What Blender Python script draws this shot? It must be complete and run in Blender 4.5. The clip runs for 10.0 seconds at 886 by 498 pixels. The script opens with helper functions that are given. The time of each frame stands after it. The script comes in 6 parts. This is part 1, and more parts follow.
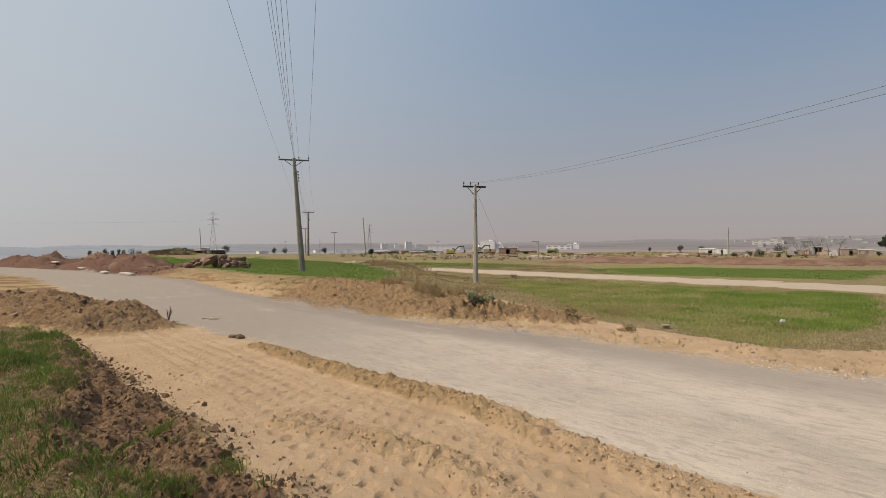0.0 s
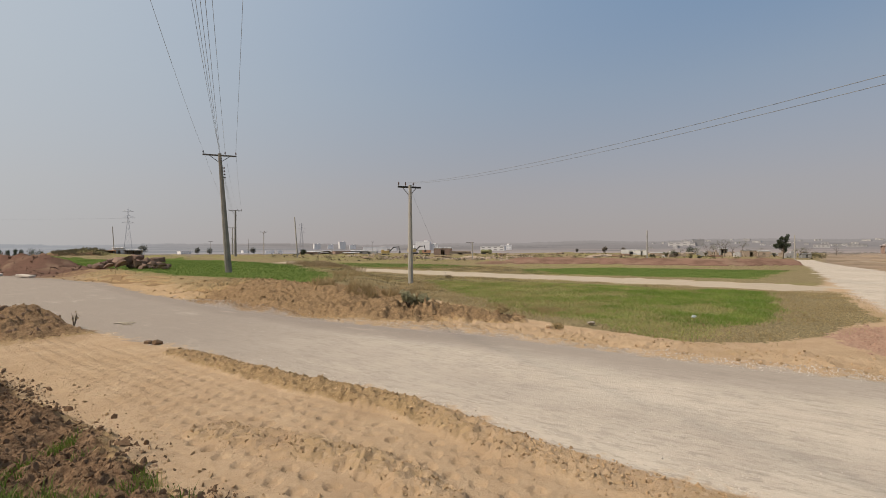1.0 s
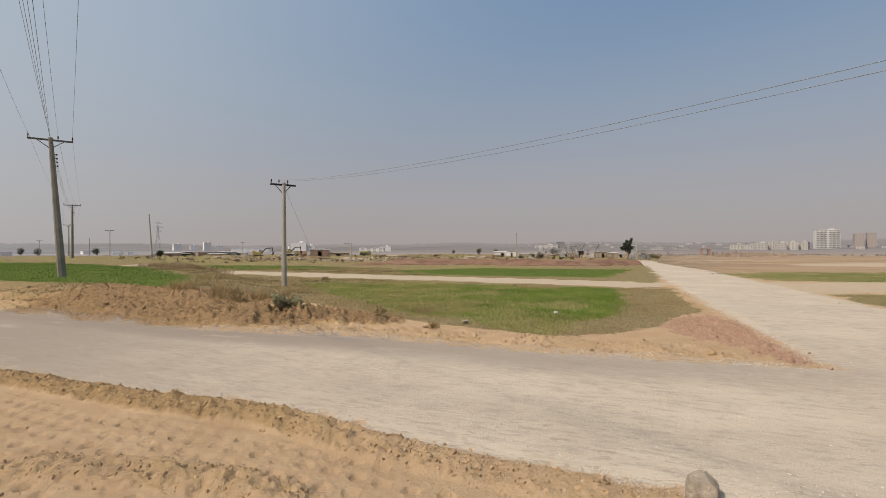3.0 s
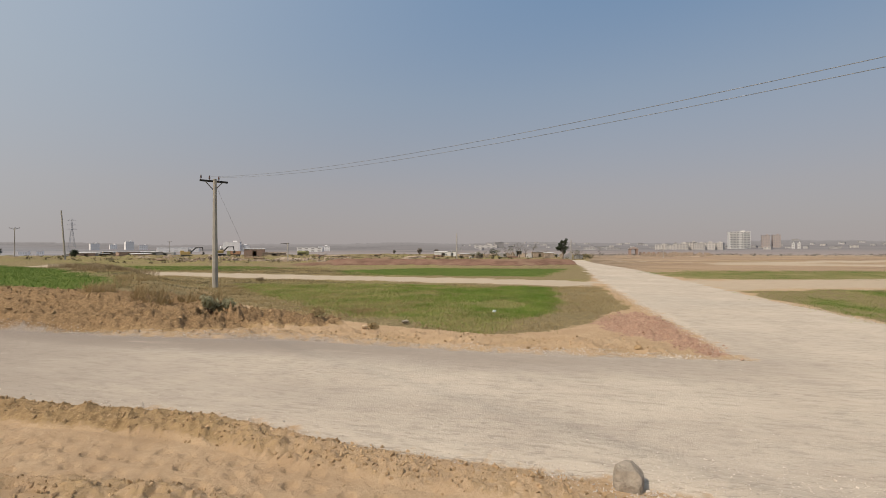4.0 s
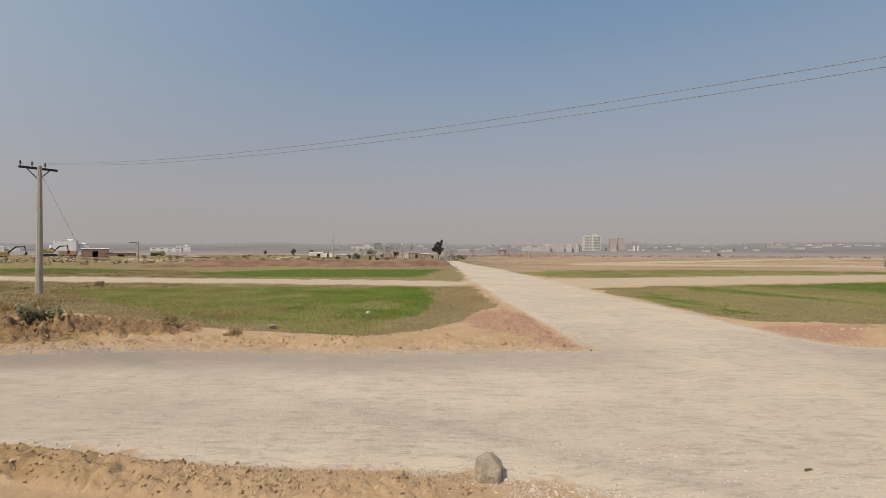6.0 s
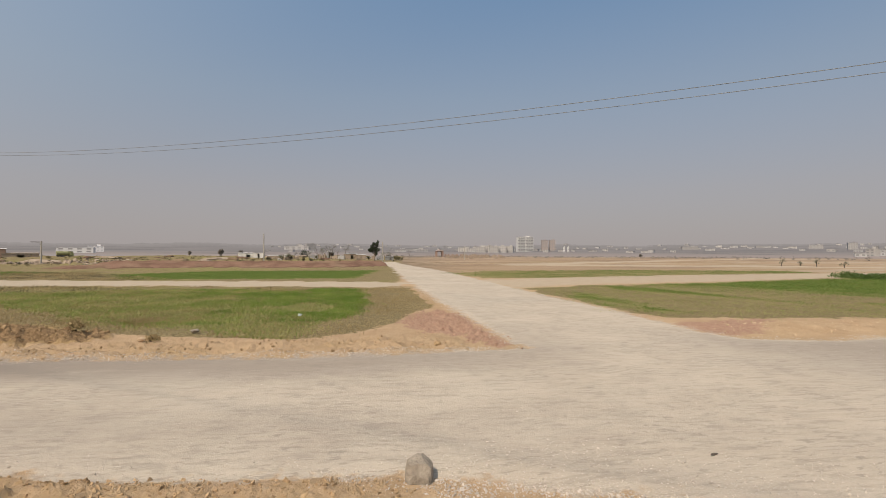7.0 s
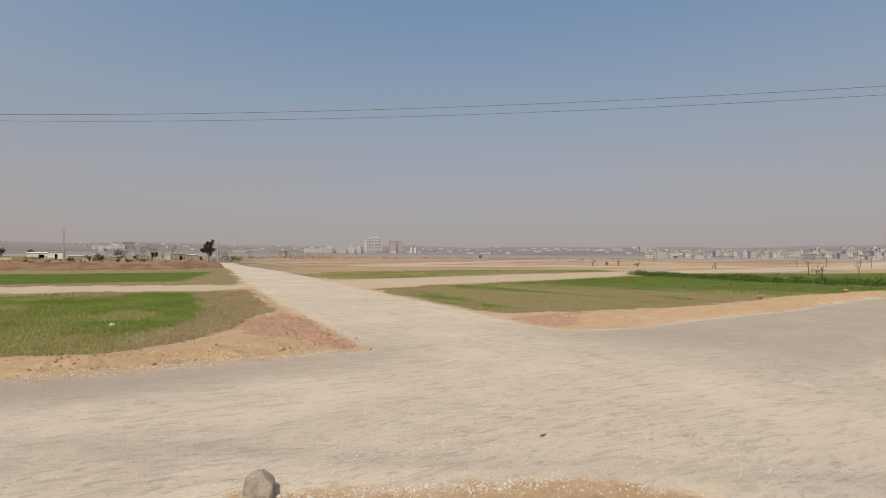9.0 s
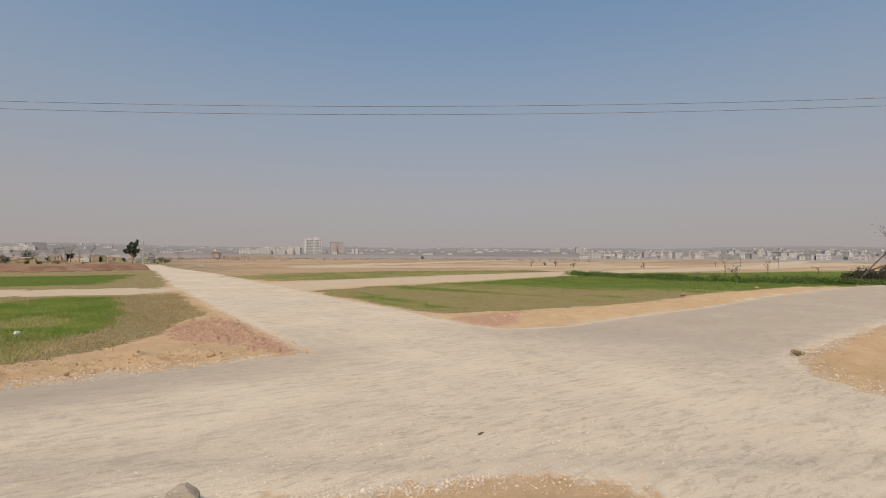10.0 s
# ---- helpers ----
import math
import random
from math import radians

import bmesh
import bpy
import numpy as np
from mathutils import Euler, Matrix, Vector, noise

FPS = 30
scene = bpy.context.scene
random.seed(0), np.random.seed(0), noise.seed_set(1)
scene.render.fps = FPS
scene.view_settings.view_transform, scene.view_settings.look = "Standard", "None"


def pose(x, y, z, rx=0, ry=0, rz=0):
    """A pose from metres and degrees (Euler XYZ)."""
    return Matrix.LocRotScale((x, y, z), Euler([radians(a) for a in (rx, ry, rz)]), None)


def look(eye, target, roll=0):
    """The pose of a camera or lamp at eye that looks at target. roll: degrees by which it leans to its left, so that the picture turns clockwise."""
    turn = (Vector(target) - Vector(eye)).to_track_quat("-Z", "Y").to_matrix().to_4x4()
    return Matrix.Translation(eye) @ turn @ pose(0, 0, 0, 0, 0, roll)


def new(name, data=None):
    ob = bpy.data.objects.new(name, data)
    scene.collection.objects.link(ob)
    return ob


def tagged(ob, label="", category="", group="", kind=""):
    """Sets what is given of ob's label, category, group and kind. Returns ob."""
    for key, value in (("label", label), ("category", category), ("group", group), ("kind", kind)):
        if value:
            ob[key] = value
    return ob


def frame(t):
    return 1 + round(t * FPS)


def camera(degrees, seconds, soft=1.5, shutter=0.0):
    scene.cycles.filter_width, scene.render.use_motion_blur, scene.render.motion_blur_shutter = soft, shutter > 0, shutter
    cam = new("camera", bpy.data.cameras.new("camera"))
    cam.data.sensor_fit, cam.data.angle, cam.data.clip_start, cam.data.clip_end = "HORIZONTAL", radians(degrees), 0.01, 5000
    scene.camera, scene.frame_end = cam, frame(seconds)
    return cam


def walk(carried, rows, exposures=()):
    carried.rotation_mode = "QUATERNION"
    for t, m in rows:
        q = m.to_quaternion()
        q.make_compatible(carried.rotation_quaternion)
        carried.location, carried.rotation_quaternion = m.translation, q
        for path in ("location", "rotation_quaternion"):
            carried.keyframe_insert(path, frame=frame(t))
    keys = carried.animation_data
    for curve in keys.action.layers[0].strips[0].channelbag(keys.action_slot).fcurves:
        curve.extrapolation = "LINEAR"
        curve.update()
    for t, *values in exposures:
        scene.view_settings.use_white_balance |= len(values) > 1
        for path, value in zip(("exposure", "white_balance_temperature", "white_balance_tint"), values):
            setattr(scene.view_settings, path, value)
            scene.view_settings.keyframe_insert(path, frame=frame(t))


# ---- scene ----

# ---- camera and walk ----
cam = camera(84.67, 10.0, 0.7)
ROWS = [
    (0.0, 0.000, 0.000, 2.107, 0.00, 0.13, 0.34),
    (0.5, 0.014, 0.007, 2.102, -3.81, 0.15, 0.28),
    (1.0, 0.025, 0.022, 2.095, -7.62, 0.18, 0.20),
    (1.5, 0.034, 0.041, 2.088, -11.38, 0.23, 0.14),
    (2.0, 0.045, 0.058, 2.083, -14.96, 0.27, 0.08),
    (2.5, 0.066, 0.076, 2.078, -18.38, 0.30, 0.08),
    (4.0, 0.124, 0.098, 2.081, -28.74, 0.29, 0.07),
    (4.5, 0.149, 0.102, 2.081, -32.29, 0.28, -0.01),
    (5.0, 0.186, 0.108, 2.076, -35.76, 0.35, -0.10),
    (5.5, 0.222, 0.108, 2.068, -39.47, 0.39, -0.14),
    (7.0, 0.312, 0.080, 2.067, -50.51, 0.52, -0.16),
    (7.5, 0.328, 0.086, 2.065, -54.79, 0.63, -0.34),
    (8.0, 0.335, 0.099, 2.067, -59.41, 0.66, -0.42),
    (8.5, 0.345, 0.113, 2.065, -64.02, 0.67, -0.40),
    (9.0, 0.359, 0.120, 2.060, -68.24, 0.69, -0.34),
    (9.5, 0.378, 0.112, 2.054, -71.88, 0.78, -0.28),
    (10.0, 0.402, 0.087, 2.051, -75.03, 0.84, -0.26),
]
walk(cam, [(t, pose(x, y, z, 90 + pitch, roll, yaw)) for t, x, y, z, yaw, pitch, roll in ROWS])

# ---- world, sun ----
SUN_AZ, SUN_EL = -97.0, 50.0
world = bpy.data.worlds.new("hazy_sky")
scene.world = world
world.use_nodes = True
wn, wl = world.node_tree.nodes, world.node_tree.links
wn.clear()
w_out = wn.new("ShaderNodeOutputWorld")
w_bg = wn.new("ShaderNodeBackground")
w_sky = wn.new("ShaderNodeTexSky")
w_sky.sky_type, w_sky.sun_disc = "NISHITA", False
w_sky.sun_elevation, w_sky.sun_rotation = radians(SUN_EL), radians(SUN_AZ)
w_sky.air_density, w_sky.dust_density, w_sky.ozone_density, w_sky.altitude = 1.0, 2.2, 1.6, 500
w_co = wn.new("ShaderNodeTexCoord")
w_sep = wn.new("ShaderNodeSeparateXYZ")
w_ramp = wn.new("ShaderNodeValToRGB")
w_fac = wn.new("ShaderNodeValToRGB")
w_mix = wn.new("ShaderNodeMix")
w_mix.data_type = "RGBA"
wl.new(w_co.outputs["Generated"], w_sep.inputs[0])
wl.new(w_sep.outputs["Z"], w_ramp.inputs[0])
wl.new(w_sep.outputs["Z"], w_fac.inputs[0])
# haze colour and haze depth by height above the horizon
HAZE = [(0.0, (3.8, 3.38, 3.28)), (0.12, (3.75, 3.5, 3.55)), (0.3, (3.05, 3.65, 4.4)), (0.5, (1.95, 3.35, 5.25))]
els = w_ramp.color_ramp.elements
while len(els) < len(HAZE):
    els.new(0.5)
for e, (at, c) in zip(els, HAZE):
    e.position, e.color = at, (*c, 1)
fe = w_fac.color_ramp.elements
fe[0].position, fe[0].color = 0.0, (0.96, 0.96, 0.96, 1)
fe[1].position, fe[1].color = 0.6, (0.45, 0.45, 0.45, 1)
# paler sky towards the sun
w_dot = wn.new("ShaderNodeVectorMath")
w_dot.operation = "DOT_PRODUCT"
w_dot.inputs[1].default_value = (math.sin(radians(SUN_AZ)) * math.cos(radians(SUN_EL)), math.cos(radians(SUN_AZ)) * math.cos(radians(SUN_EL)), math.sin(radians(SUN_EL)))
w_near = wn.new("ShaderNodeMapRange")
w_near.interpolation_type = "SMOOTHSTEP"
w_near.inputs[1].default_value, w_near.inputs[2].default_value, w_near.inputs[4].default_value = -0.22, 1.0, 0.85
w_pale = wn.new("ShaderNodeMix")
w_pale.data_type = "RGBA"
w_pale.inputs[7].default_value = (6.0, 6.35, 6.5, 1)
wl.new(w_co.outputs["Generated"], w_dot.inputs[0])
wl.new(w_dot.outputs["Value"], w_near.inputs[0])
wl.new(w_near.outputs[0], w_pale.inputs[0])
wl.new(w_mix.outputs[2], w_pale.inputs[6])
wl.new(w_fac.outputs[0], w_mix.inputs[0])
wl.new(w_sky.outputs[0], w_mix.inputs[6])
wl.new(w_ramp.outputs[0], w_mix.inputs[7])
wl.new(w_pale.outputs[2], w_bg.inputs[0])
w_bg.inputs[1].default_value = 0.1
wl.new(w_bg.outputs[0], w_out.inputs[0])

sun_data = bpy.data.lights.new("sun", "SUN")
sun_data.energy, sun_data.angle, sun_data.color = 3.8, radians(1.8), (1.0, 0.868, 0.71)
sun = new("sun", sun_data)
sun_way = Vector((math.sin(radians(SUN_AZ)) * math.cos(radians(SUN_EL)), math.cos(radians(SUN_AZ)) * math.cos(radians(SUN_EL)), math.sin(radians(SUN_EL))))
sun.matrix_world = look(sun_way * 60, (0, 0, 0))
scene.view_settings.exposure = 0.0


# ---- materials ----
def node_of(nt, kind, ins=(), **props):
    n = nt.nodes.new(kind)
    for k, v in props.items():
        setattr(n, k, v)
    for i, v in dict(ins).items():
        if isinstance(v, bpy.types.NodeSocket):
            nt.links.new(v, n.inputs[i])
        else:
            n.inputs[i].default_value = v
    return n


def mixed(nt, fac, a, b, how="MIX"):
    n = node_of(nt, "ShaderNodeMix", data_type="RGBA", blend_type=how)
    for i, v in ((0, fac), (6, a), (7, b)):
        if isinstance(v, bpy.types.NodeSocket):
            nt.links.new(v, n.inputs[i])
        elif i == 0:
            n.inputs[0].default_value = v
        else:
            n.inputs[i].default_value = (*v, 1)
    return n.outputs[2]


def stretch(nt, value, lo, hi, a=0.0, b=1.0):
    return node_of(nt, "ShaderNodeMapRange", {0: value, 1: lo, 2: hi, 3: a, 4: b}).outputs[0]


def times(nt, a, b, how="MULTIPLY"):
    return node_of(nt, "ShaderNodeMath", {0: a, 1: b}, operation=how).outputs[0]


def noise_of(nt, co, scale, detail=4.0, rough=0.6):
    return node_of(nt, "ShaderNodeTexNoise", {"Vector": co, "Scale": scale, "Detail": detail, "Roughness": rough}).outputs[0]


def fresh(name, rough=0.9, spec=0.2):
    m = bpy.data.materials.new(name)
    m.use_nodes = True
    nt = m.node_tree
    b = nt.nodes["Principled BSDF"]
    b.inputs["Roughness"].default_value = rough
    b.inputs["Specular IOR Level"].default_value = spec
    return m, nt, b


def bumped(nt, b, height, dist, strength=1.0):
    n = node_of(nt, "ShaderNodeBump", {"Strength": strength, "Distance": dist, "Height": height})
    nt.links.new(n.outputs[0], b.inputs["Normal"])


def surface(name, c1, c2, scale=6.0, fine=60.0, rough=0.85, bump=0.004, metal=0.0, spec=0.3, by_piece=0.0, by_island=0.0):
    """Two tones mixed by a coarse and a fine grain, with relief."""
    m, nt, b = fresh(name, rough, spec)
    co = node_of(nt, "ShaderNodeTexCoord").outputs["Object"]
    n1, n2 = noise_of(nt, co, scale), noise_of(nt, co, fine, 3)
    f = times(nt, stretch(nt, n1, 0.3, 0.7, 0, 0.7), stretch(nt, n2, 0.3, 0.7, 0, 0.3), "ADD")
    c = mixed(nt, f, c1, c2)
    if by_piece or by_island:
        r = node_of(nt, "ShaderNodeObjectInfo").outputs["Random"] if by_piece else node_of(nt, "ShaderNodeNewGeometry").outputs["Random Per Island"]
        a = by_piece or by_island
        v = stretch(nt, r, 0, 1, 1 - a, 1 + a)
        c = node_of(nt, "ShaderNodeHueSaturation", {"Value": v, "Color": c}).outputs[0]
    nt.links.new(c, b.inputs["Base Color"])
    b.inputs["Metallic"].default_value = metal
    if bump:
        bumped(nt, b, n2, bump)
    return m


def leafy(name, c1, c2, through_light=0.45, rough=0.6):
    """Leaf or blade: tone by island, a little light comes through."""
    m, nt, b = fresh(name, rough, 0.25)
    r = node_of(nt, "ShaderNodeNewGeometry").outputs["Random Per Island"]
    co = node_of(nt, "ShaderNodeTexCoord").outputs["Object"]
    big = noise_of(nt, co, 0.5, 4)
    f = times(nt, times(nt, r, 0.45), stretch(nt, big, 0.35, 0.65, 0, 0.55), "ADD")
    c = mixed(nt, f, c1, c2)
    nt.links.new(c, b.inputs["Base Color"])
    tr = node_of(nt, "ShaderNodeBsdfTranslucent", {0: c})
    mx = node_of(nt, "ShaderNodeMixShader", {0: through_light, 1: b.outputs[0], 2: tr.outputs[0]})
    nt.links.new(mx.outputs[0], nt.nodes["Material Output"].inputs[0])
    return m


def ground_material():
    m, nt, b = fresh("earth_and_road", 1.0, 0.0)
    co = node_of(nt, "ShaderNodeTexCoord").outputs["Object"]
    za = node_of(nt, "ShaderNodeAttribute", attribute_name="zone_a")
    zb = node_of(nt, "ShaderNodeAttribute", attribute_name="zone_b")
    sa = node_of(nt, "ShaderNodeSeparateColor", {0: za.outputs["Color"]})
    sb = node_of(nt, "ShaderNodeSeparateColor", {0: zb.outputs["Color"]})
    road, red, dark, dry = sa.outputs[0], sa.outputs[1], sa.outputs[2], za.outputs["Alpha"]
    green, track, plain, edge = sb.outputs[0], sb.outputs[1], sb.outputs[2], zb.outputs["Alpha"]
    n_big, n_mid, n_fine, n_grit = noise_of(nt, co, 0.12, 5), noise_of(nt, co, 1.3, 5), noise_of(nt, co, 14, 5, 0.7), noise_of(nt, co, 90, 3, 0.7)
    fray = times(nt, times(nt, n_fine, 0.6), times(nt, n_mid, 0.4), "ADD")

    def frayed(mask):
        return stretch(nt, times(nt, mask, times(nt, times(nt, fray, 0.5, "SUBTRACT"), 1.3), "ADD"), 0.36, 0.64)

    # streaks along the two roads
    def streak(angle, long, across, detail=5, warp=0.0):
        turned = node_of(nt, "ShaderNodeMapping", {"Vector": co, "Rotation": (0, 0, radians(angle))})
        mp = node_of(nt, "ShaderNodeMapping", {"Vector": turned.outputs[0], "Scale": (long, across, 1)})
        return node_of(nt, "ShaderNodeTexNoise", {"Vector": mp.outputs[0], "Scale": 1.0, "Detail": detail, "Roughness": 0.65, "Distortion": warp}).outputs[0]
    st_main, st_side = streak(45.5, 0.35, 3.2), streak(-48, 0.25, 2.4)
    sand = mixed(nt, stretch(nt, n_mid, 0.3, 0.7), (0.435, 0.305, 0.192), (0.545, 0.403, 0.267))
    sand = mixed(nt, stretch(nt, n_fine, 0.4, 0.72, 0, 0.5), sand, (0.42, 0.28, 0.165))
    sand = mixed(nt, stretch(nt, noise_of(nt, co, 45, 4, 0.75), 0.42, 0.68, 0, 0.3), sand, (0.36, 0.24, 0.14))
    sand = mixed(nt, stretch(nt, n_big, 0.45, 0.65, 0, 0.5), sand, (0.42, 0.30, 0.18))
    n_field = noise_of(nt, node_of(nt, "ShaderNodeMapping", {"Vector": co, "Scale": (0.011, 0.03, 1)}).outputs[0], 1.0, 4)
    far = mixed(nt, stretch(nt, n_big, 0.35, 0.65), (0.17, 0.125, 0.088), (0.25, 0.195, 0.14))
    far = mixed(nt, stretch(nt, n_field, 0.44, 0.54), far, (0.28, 0.215, 0.16))
    far = mixed(nt, stretch(nt, n_field, 0.44, 0.36), far, (0.17, 0.14, 0.09))
    far = mixed(nt, stretch(nt, noise_of(nt, co, 0.045, 6, 0.7), 0.5, 0.62, 0, 0.8), far, (0.135, 0.105, 0.07))
    away = node_of(nt, "ShaderNodeVectorMath", {0: co}, operation="LENGTH").outputs["Value"]
    # far scrub, greyed with distance: haze put into the ground colour
    scrub = mixed(nt, stretch(nt, noise_of(nt, co, 0.02, 5, 0.7), 0.4, 0.6), (0.14, 0.12, 0.108), (0.22, 0.19, 0.165))
    far = mixed(nt, stretch(nt, away, 170, 300), far, scrub)
    turned = node_of(nt, "ShaderNodeMapping", {"Vector": co, "Rotation": (0, 0, radians(28))}).outputs[0]
    n_band = noise_of(nt, node_of(nt, "ShaderNodeMapping", {"Vector": turned, "Scale": (0.006, 0.05, 1)}).outputs[0], 1.0, 5, 0.6)
    out = stretch(nt, away, 45, 85)
    sand = mixed(nt, times(nt, out, stretch(nt, n_band, 0.48, 0.54)), sand, mixed(nt, stretch(nt, n_mid, 0.35, 0.65), (0.31, 0.215, 0.15), (0.39, 0.285, 0.205)))
    sand = mixed(nt, times(nt, out, stretch(nt, n_band, 0.46, 0.41)), sand, (0.50, 0.41, 0.315))
    c = mixed(nt, plain, sand, far)
    pale = mixed(nt, n_mid, (0.40, 0.33, 0.25), (0.50, 0.42, 0.325))
    c = mixed(nt, track, c, pale)
    drygrass = mixed(nt, stretch(nt, n_fine, 0.4, 0.6), (0.14, 0.113, 0.06), (0.33, 0.262, 0.15))
    c = mixed(nt, frayed(dry), c, drygrass)
    redsoil = mixed(nt, stretch(nt, n_fine, 0.3, 0.7), (0.105, 0.06, 0.046), (0.205, 0.122, 0.092))
    redsoil = mixed(nt, stretch(nt, red, 0.61, 0.67), redsoil, mixed(nt, stretch(nt, n_fine, 0.3, 0.7), (0.17, 0.098, 0.072), (0.30, 0.185, 0.138)))
    redsoil = mixed(nt, stretch(nt, noise_of(nt, co, 0.45, 6, 0.65), 0.44, 0.6, 0, 0.6), redsoil, (0.125, 0.078, 0.056))
    redsoil = mixed(nt, stretch(nt, noise_of(nt, co, 0.22, 5, 0.6), 0.52, 0.64, 0, 0.5), redsoil, (0.30, 0.215, 0.15))
    pinkish = mixed(nt, stretch(nt, n_fine, 0.3, 0.7), (0.33, 0.195, 0.138), (0.475, 0.32, 0.232))
    c = mixed(nt, frayed(times(nt, red, 1.6)), c, mixed(nt, stretch(nt, plain, 0.1, 0.5), pinkish, redsoil))
    dug = mixed(nt, stretch(nt, n_fine, 0.3, 0.7), (0.08, 0.048, 0.03), (0.31, 0.20, 0.122))
    brown = mixed(nt, stretch(nt, n_fine, 0.32, 0.68), (0.25, 0.165, 0.082), (0.455, 0.322, 0.178))
    c = mixed(nt, frayed(dark), c, mixed(nt, stretch(nt, dark, 0.65, 0.9), brown, dug))
    turf = mixed(nt, stretch(nt, n_fine, 0.36, 0.64), (0.14, 0.128, 0.05), (0.33, 0.285, 0.14))
    lush = mixed(nt, stretch(nt, n_fine, 0.36, 0.64), (0.066, 0.112, 0.022), (0.135, 0.178, 0.044))
    turf = mixed(nt, stretch(nt, green, 0.72, 1.0, 0, 0.85), turf, lush)
    c = mixed(nt, frayed(green), c, turf)
    # gravel road: grey stone dust, darker bare base along the edges, pale wheel-worn streaks
    base = mixed(nt, stretch(nt, n_grit, 0.3, 0.7), (0.405, 0.334, 0.268), (0.54, 0.452, 0.37))
    base = mixed(nt, stretch(nt, st_main, 0.40, 0.64, 0, 0.25), base, (0.56, 0.475, 0.38))
    base = mixed(nt, stretch(nt, noise_of(nt, co, 0.55, 6, 0.65), 0.47, 0.6, 0, 0.4), base, (0.50, 0.42, 0.33))
    base = mixed(nt, stretch(nt, streak(43, 0.8, 3.6, 7, 1.6), 0.50, 0.64, 0, 0.18), base, (0.38, 0.33, 0.275))
    base = mixed(nt, stretch(nt, streak(50, 1.3, 5.0, 6, 2.2), 0.53, 0.62, 0, 0.28), base, (0.58, 0.505, 0.41))
    base = mixed(nt, stretch(nt, st_side, 0.5, 0.66, 0, 0.3), base, (0.56, 0.49, 0.395))
    base = mixed(nt, stretch(nt, n_big, 0.52, 0.62, 0, 0.35), base, (0.38, 0.345, 0.30))
    flake = streak(46, 0.55, 1.9, 9, 0.8)
    base = mixed(nt, stretch(nt, flake, 0.47, 0.53, 0, 0.22), base, (0.575, 0.505, 0.415))
    flake2 = streak(40, 1.5, 4.2, 8, 1.2)
    base = mixed(nt, stretch(nt, flake2, 0.53, 0.60, 0, 0.16), base, (0.325, 0.285, 0.24))
    dusty = noise_of(nt, co, 0.22, 4)
    crack = streak(45, 1.1, 7.5, 10, 0.7)
    base = mixed(nt, stretch(nt, crack, 0.565, 0.60, 0, 0.2), base, (0.27, 0.235, 0.20))
    film = streak(47, 0.7, 4.6, 10, 0.5)
    base = mixed(nt, stretch(nt, film, 0.54, 0.60, 0, 0.2), base, (0.60, 0.515, 0.42))
    for lines, depth in ((flake, 0.45), (film, 0.2), (flake2, 0.3)):
        off = node_of(nt, "ShaderNodeMath", {0: times(nt, lines, 0.5, "SUBTRACT")}, operation="ABSOLUTE").outputs[0]
        rim = times(nt, stretch(nt, off, 0.016, 0.003), times(nt, stretch(nt, n_mid, 0.42, 0.6, 0.1, 1.0), stretch(nt, dusty, 0.42, 0.58, 1.0, 0.15)))
        base = mixed(nt, times(nt, rim, depth), base, (0.26, 0.225, 0.19))
    chips = node_of(nt, "ShaderNodeTexVoronoi", {"Vector": co, "Scale": 26.0}).outputs["Distance"]
    chips = times(nt, stretch(nt, chips, 0.26, 0.14), stretch(nt, noise_of(nt, co, 1.9, 5), 0.46, 0.62, 0.06, 0.75))
    base = mixed(nt, chips, base, (0.66, 0.59, 0.50))
    base = mixed(nt, stretch(nt, noise_of(nt, co, 30, 4, 0.75), 0.3, 0.7, 0.0, 0.5), base, mixed(nt, n_grit, (0.30, 0.265, 0.225), (0.62, 0.55, 0.46)))
    bare = mixed(nt, stretch(nt, n_grit, 0.3, 0.7), (0.22, 0.185, 0.157), (0.355, 0.30, 0.255))
    blotch = noise_of(nt, co, 0.35, 6, 0.62)
    base = mixed(nt, stretch(nt, blotch, 0.5, 0.66, 0, 0.4), base, (0.60, 0.52, 0.425))
    scuff = times(nt, streak(46, 2.4, 9.0, 6, 0.5), times(nt, times(nt, n_mid, 0.5, "SUBTRACT"), 0.25), "ADD")
    base = mixed(nt, stretch(nt, scuff, 0.55, 0.61, 0, 0.46), base, (0.33, 0.285, 0.235))
    base = mixed(nt, stretch(nt, scuff, 0.45, 0.37, 0, 0.22), base, (0.62, 0.54, 0.44))
    peel = streak(41, 4.5, 14.0, 5, 0.9)
    base = mixed(nt, times(nt, stretch(nt, peel, 0.56, 0.62, 0, 0.62), stretch(nt, blotch, 0.42, 0.56, 1, 0.3)), base, (0.30, 0.26, 0.215))
    worn = times(nt, edge, stretch(nt, streak(45.5, 0.5, 1.6, 8, 0.6), 0.16, 0.42))
    base = mixed(nt, worn, base, bare)
    c = mixed(nt, road, c, base)
    nt.links.new(c, b.inputs["Base Color"])
    soft = times(nt, stretch(nt, road, 0, 1, 1, 0.42), times(nt, n_fine, times(nt, n_grit, 0.4), "ADD"))
    bumped(nt, b, soft, 0.035, 1.0)
    return m


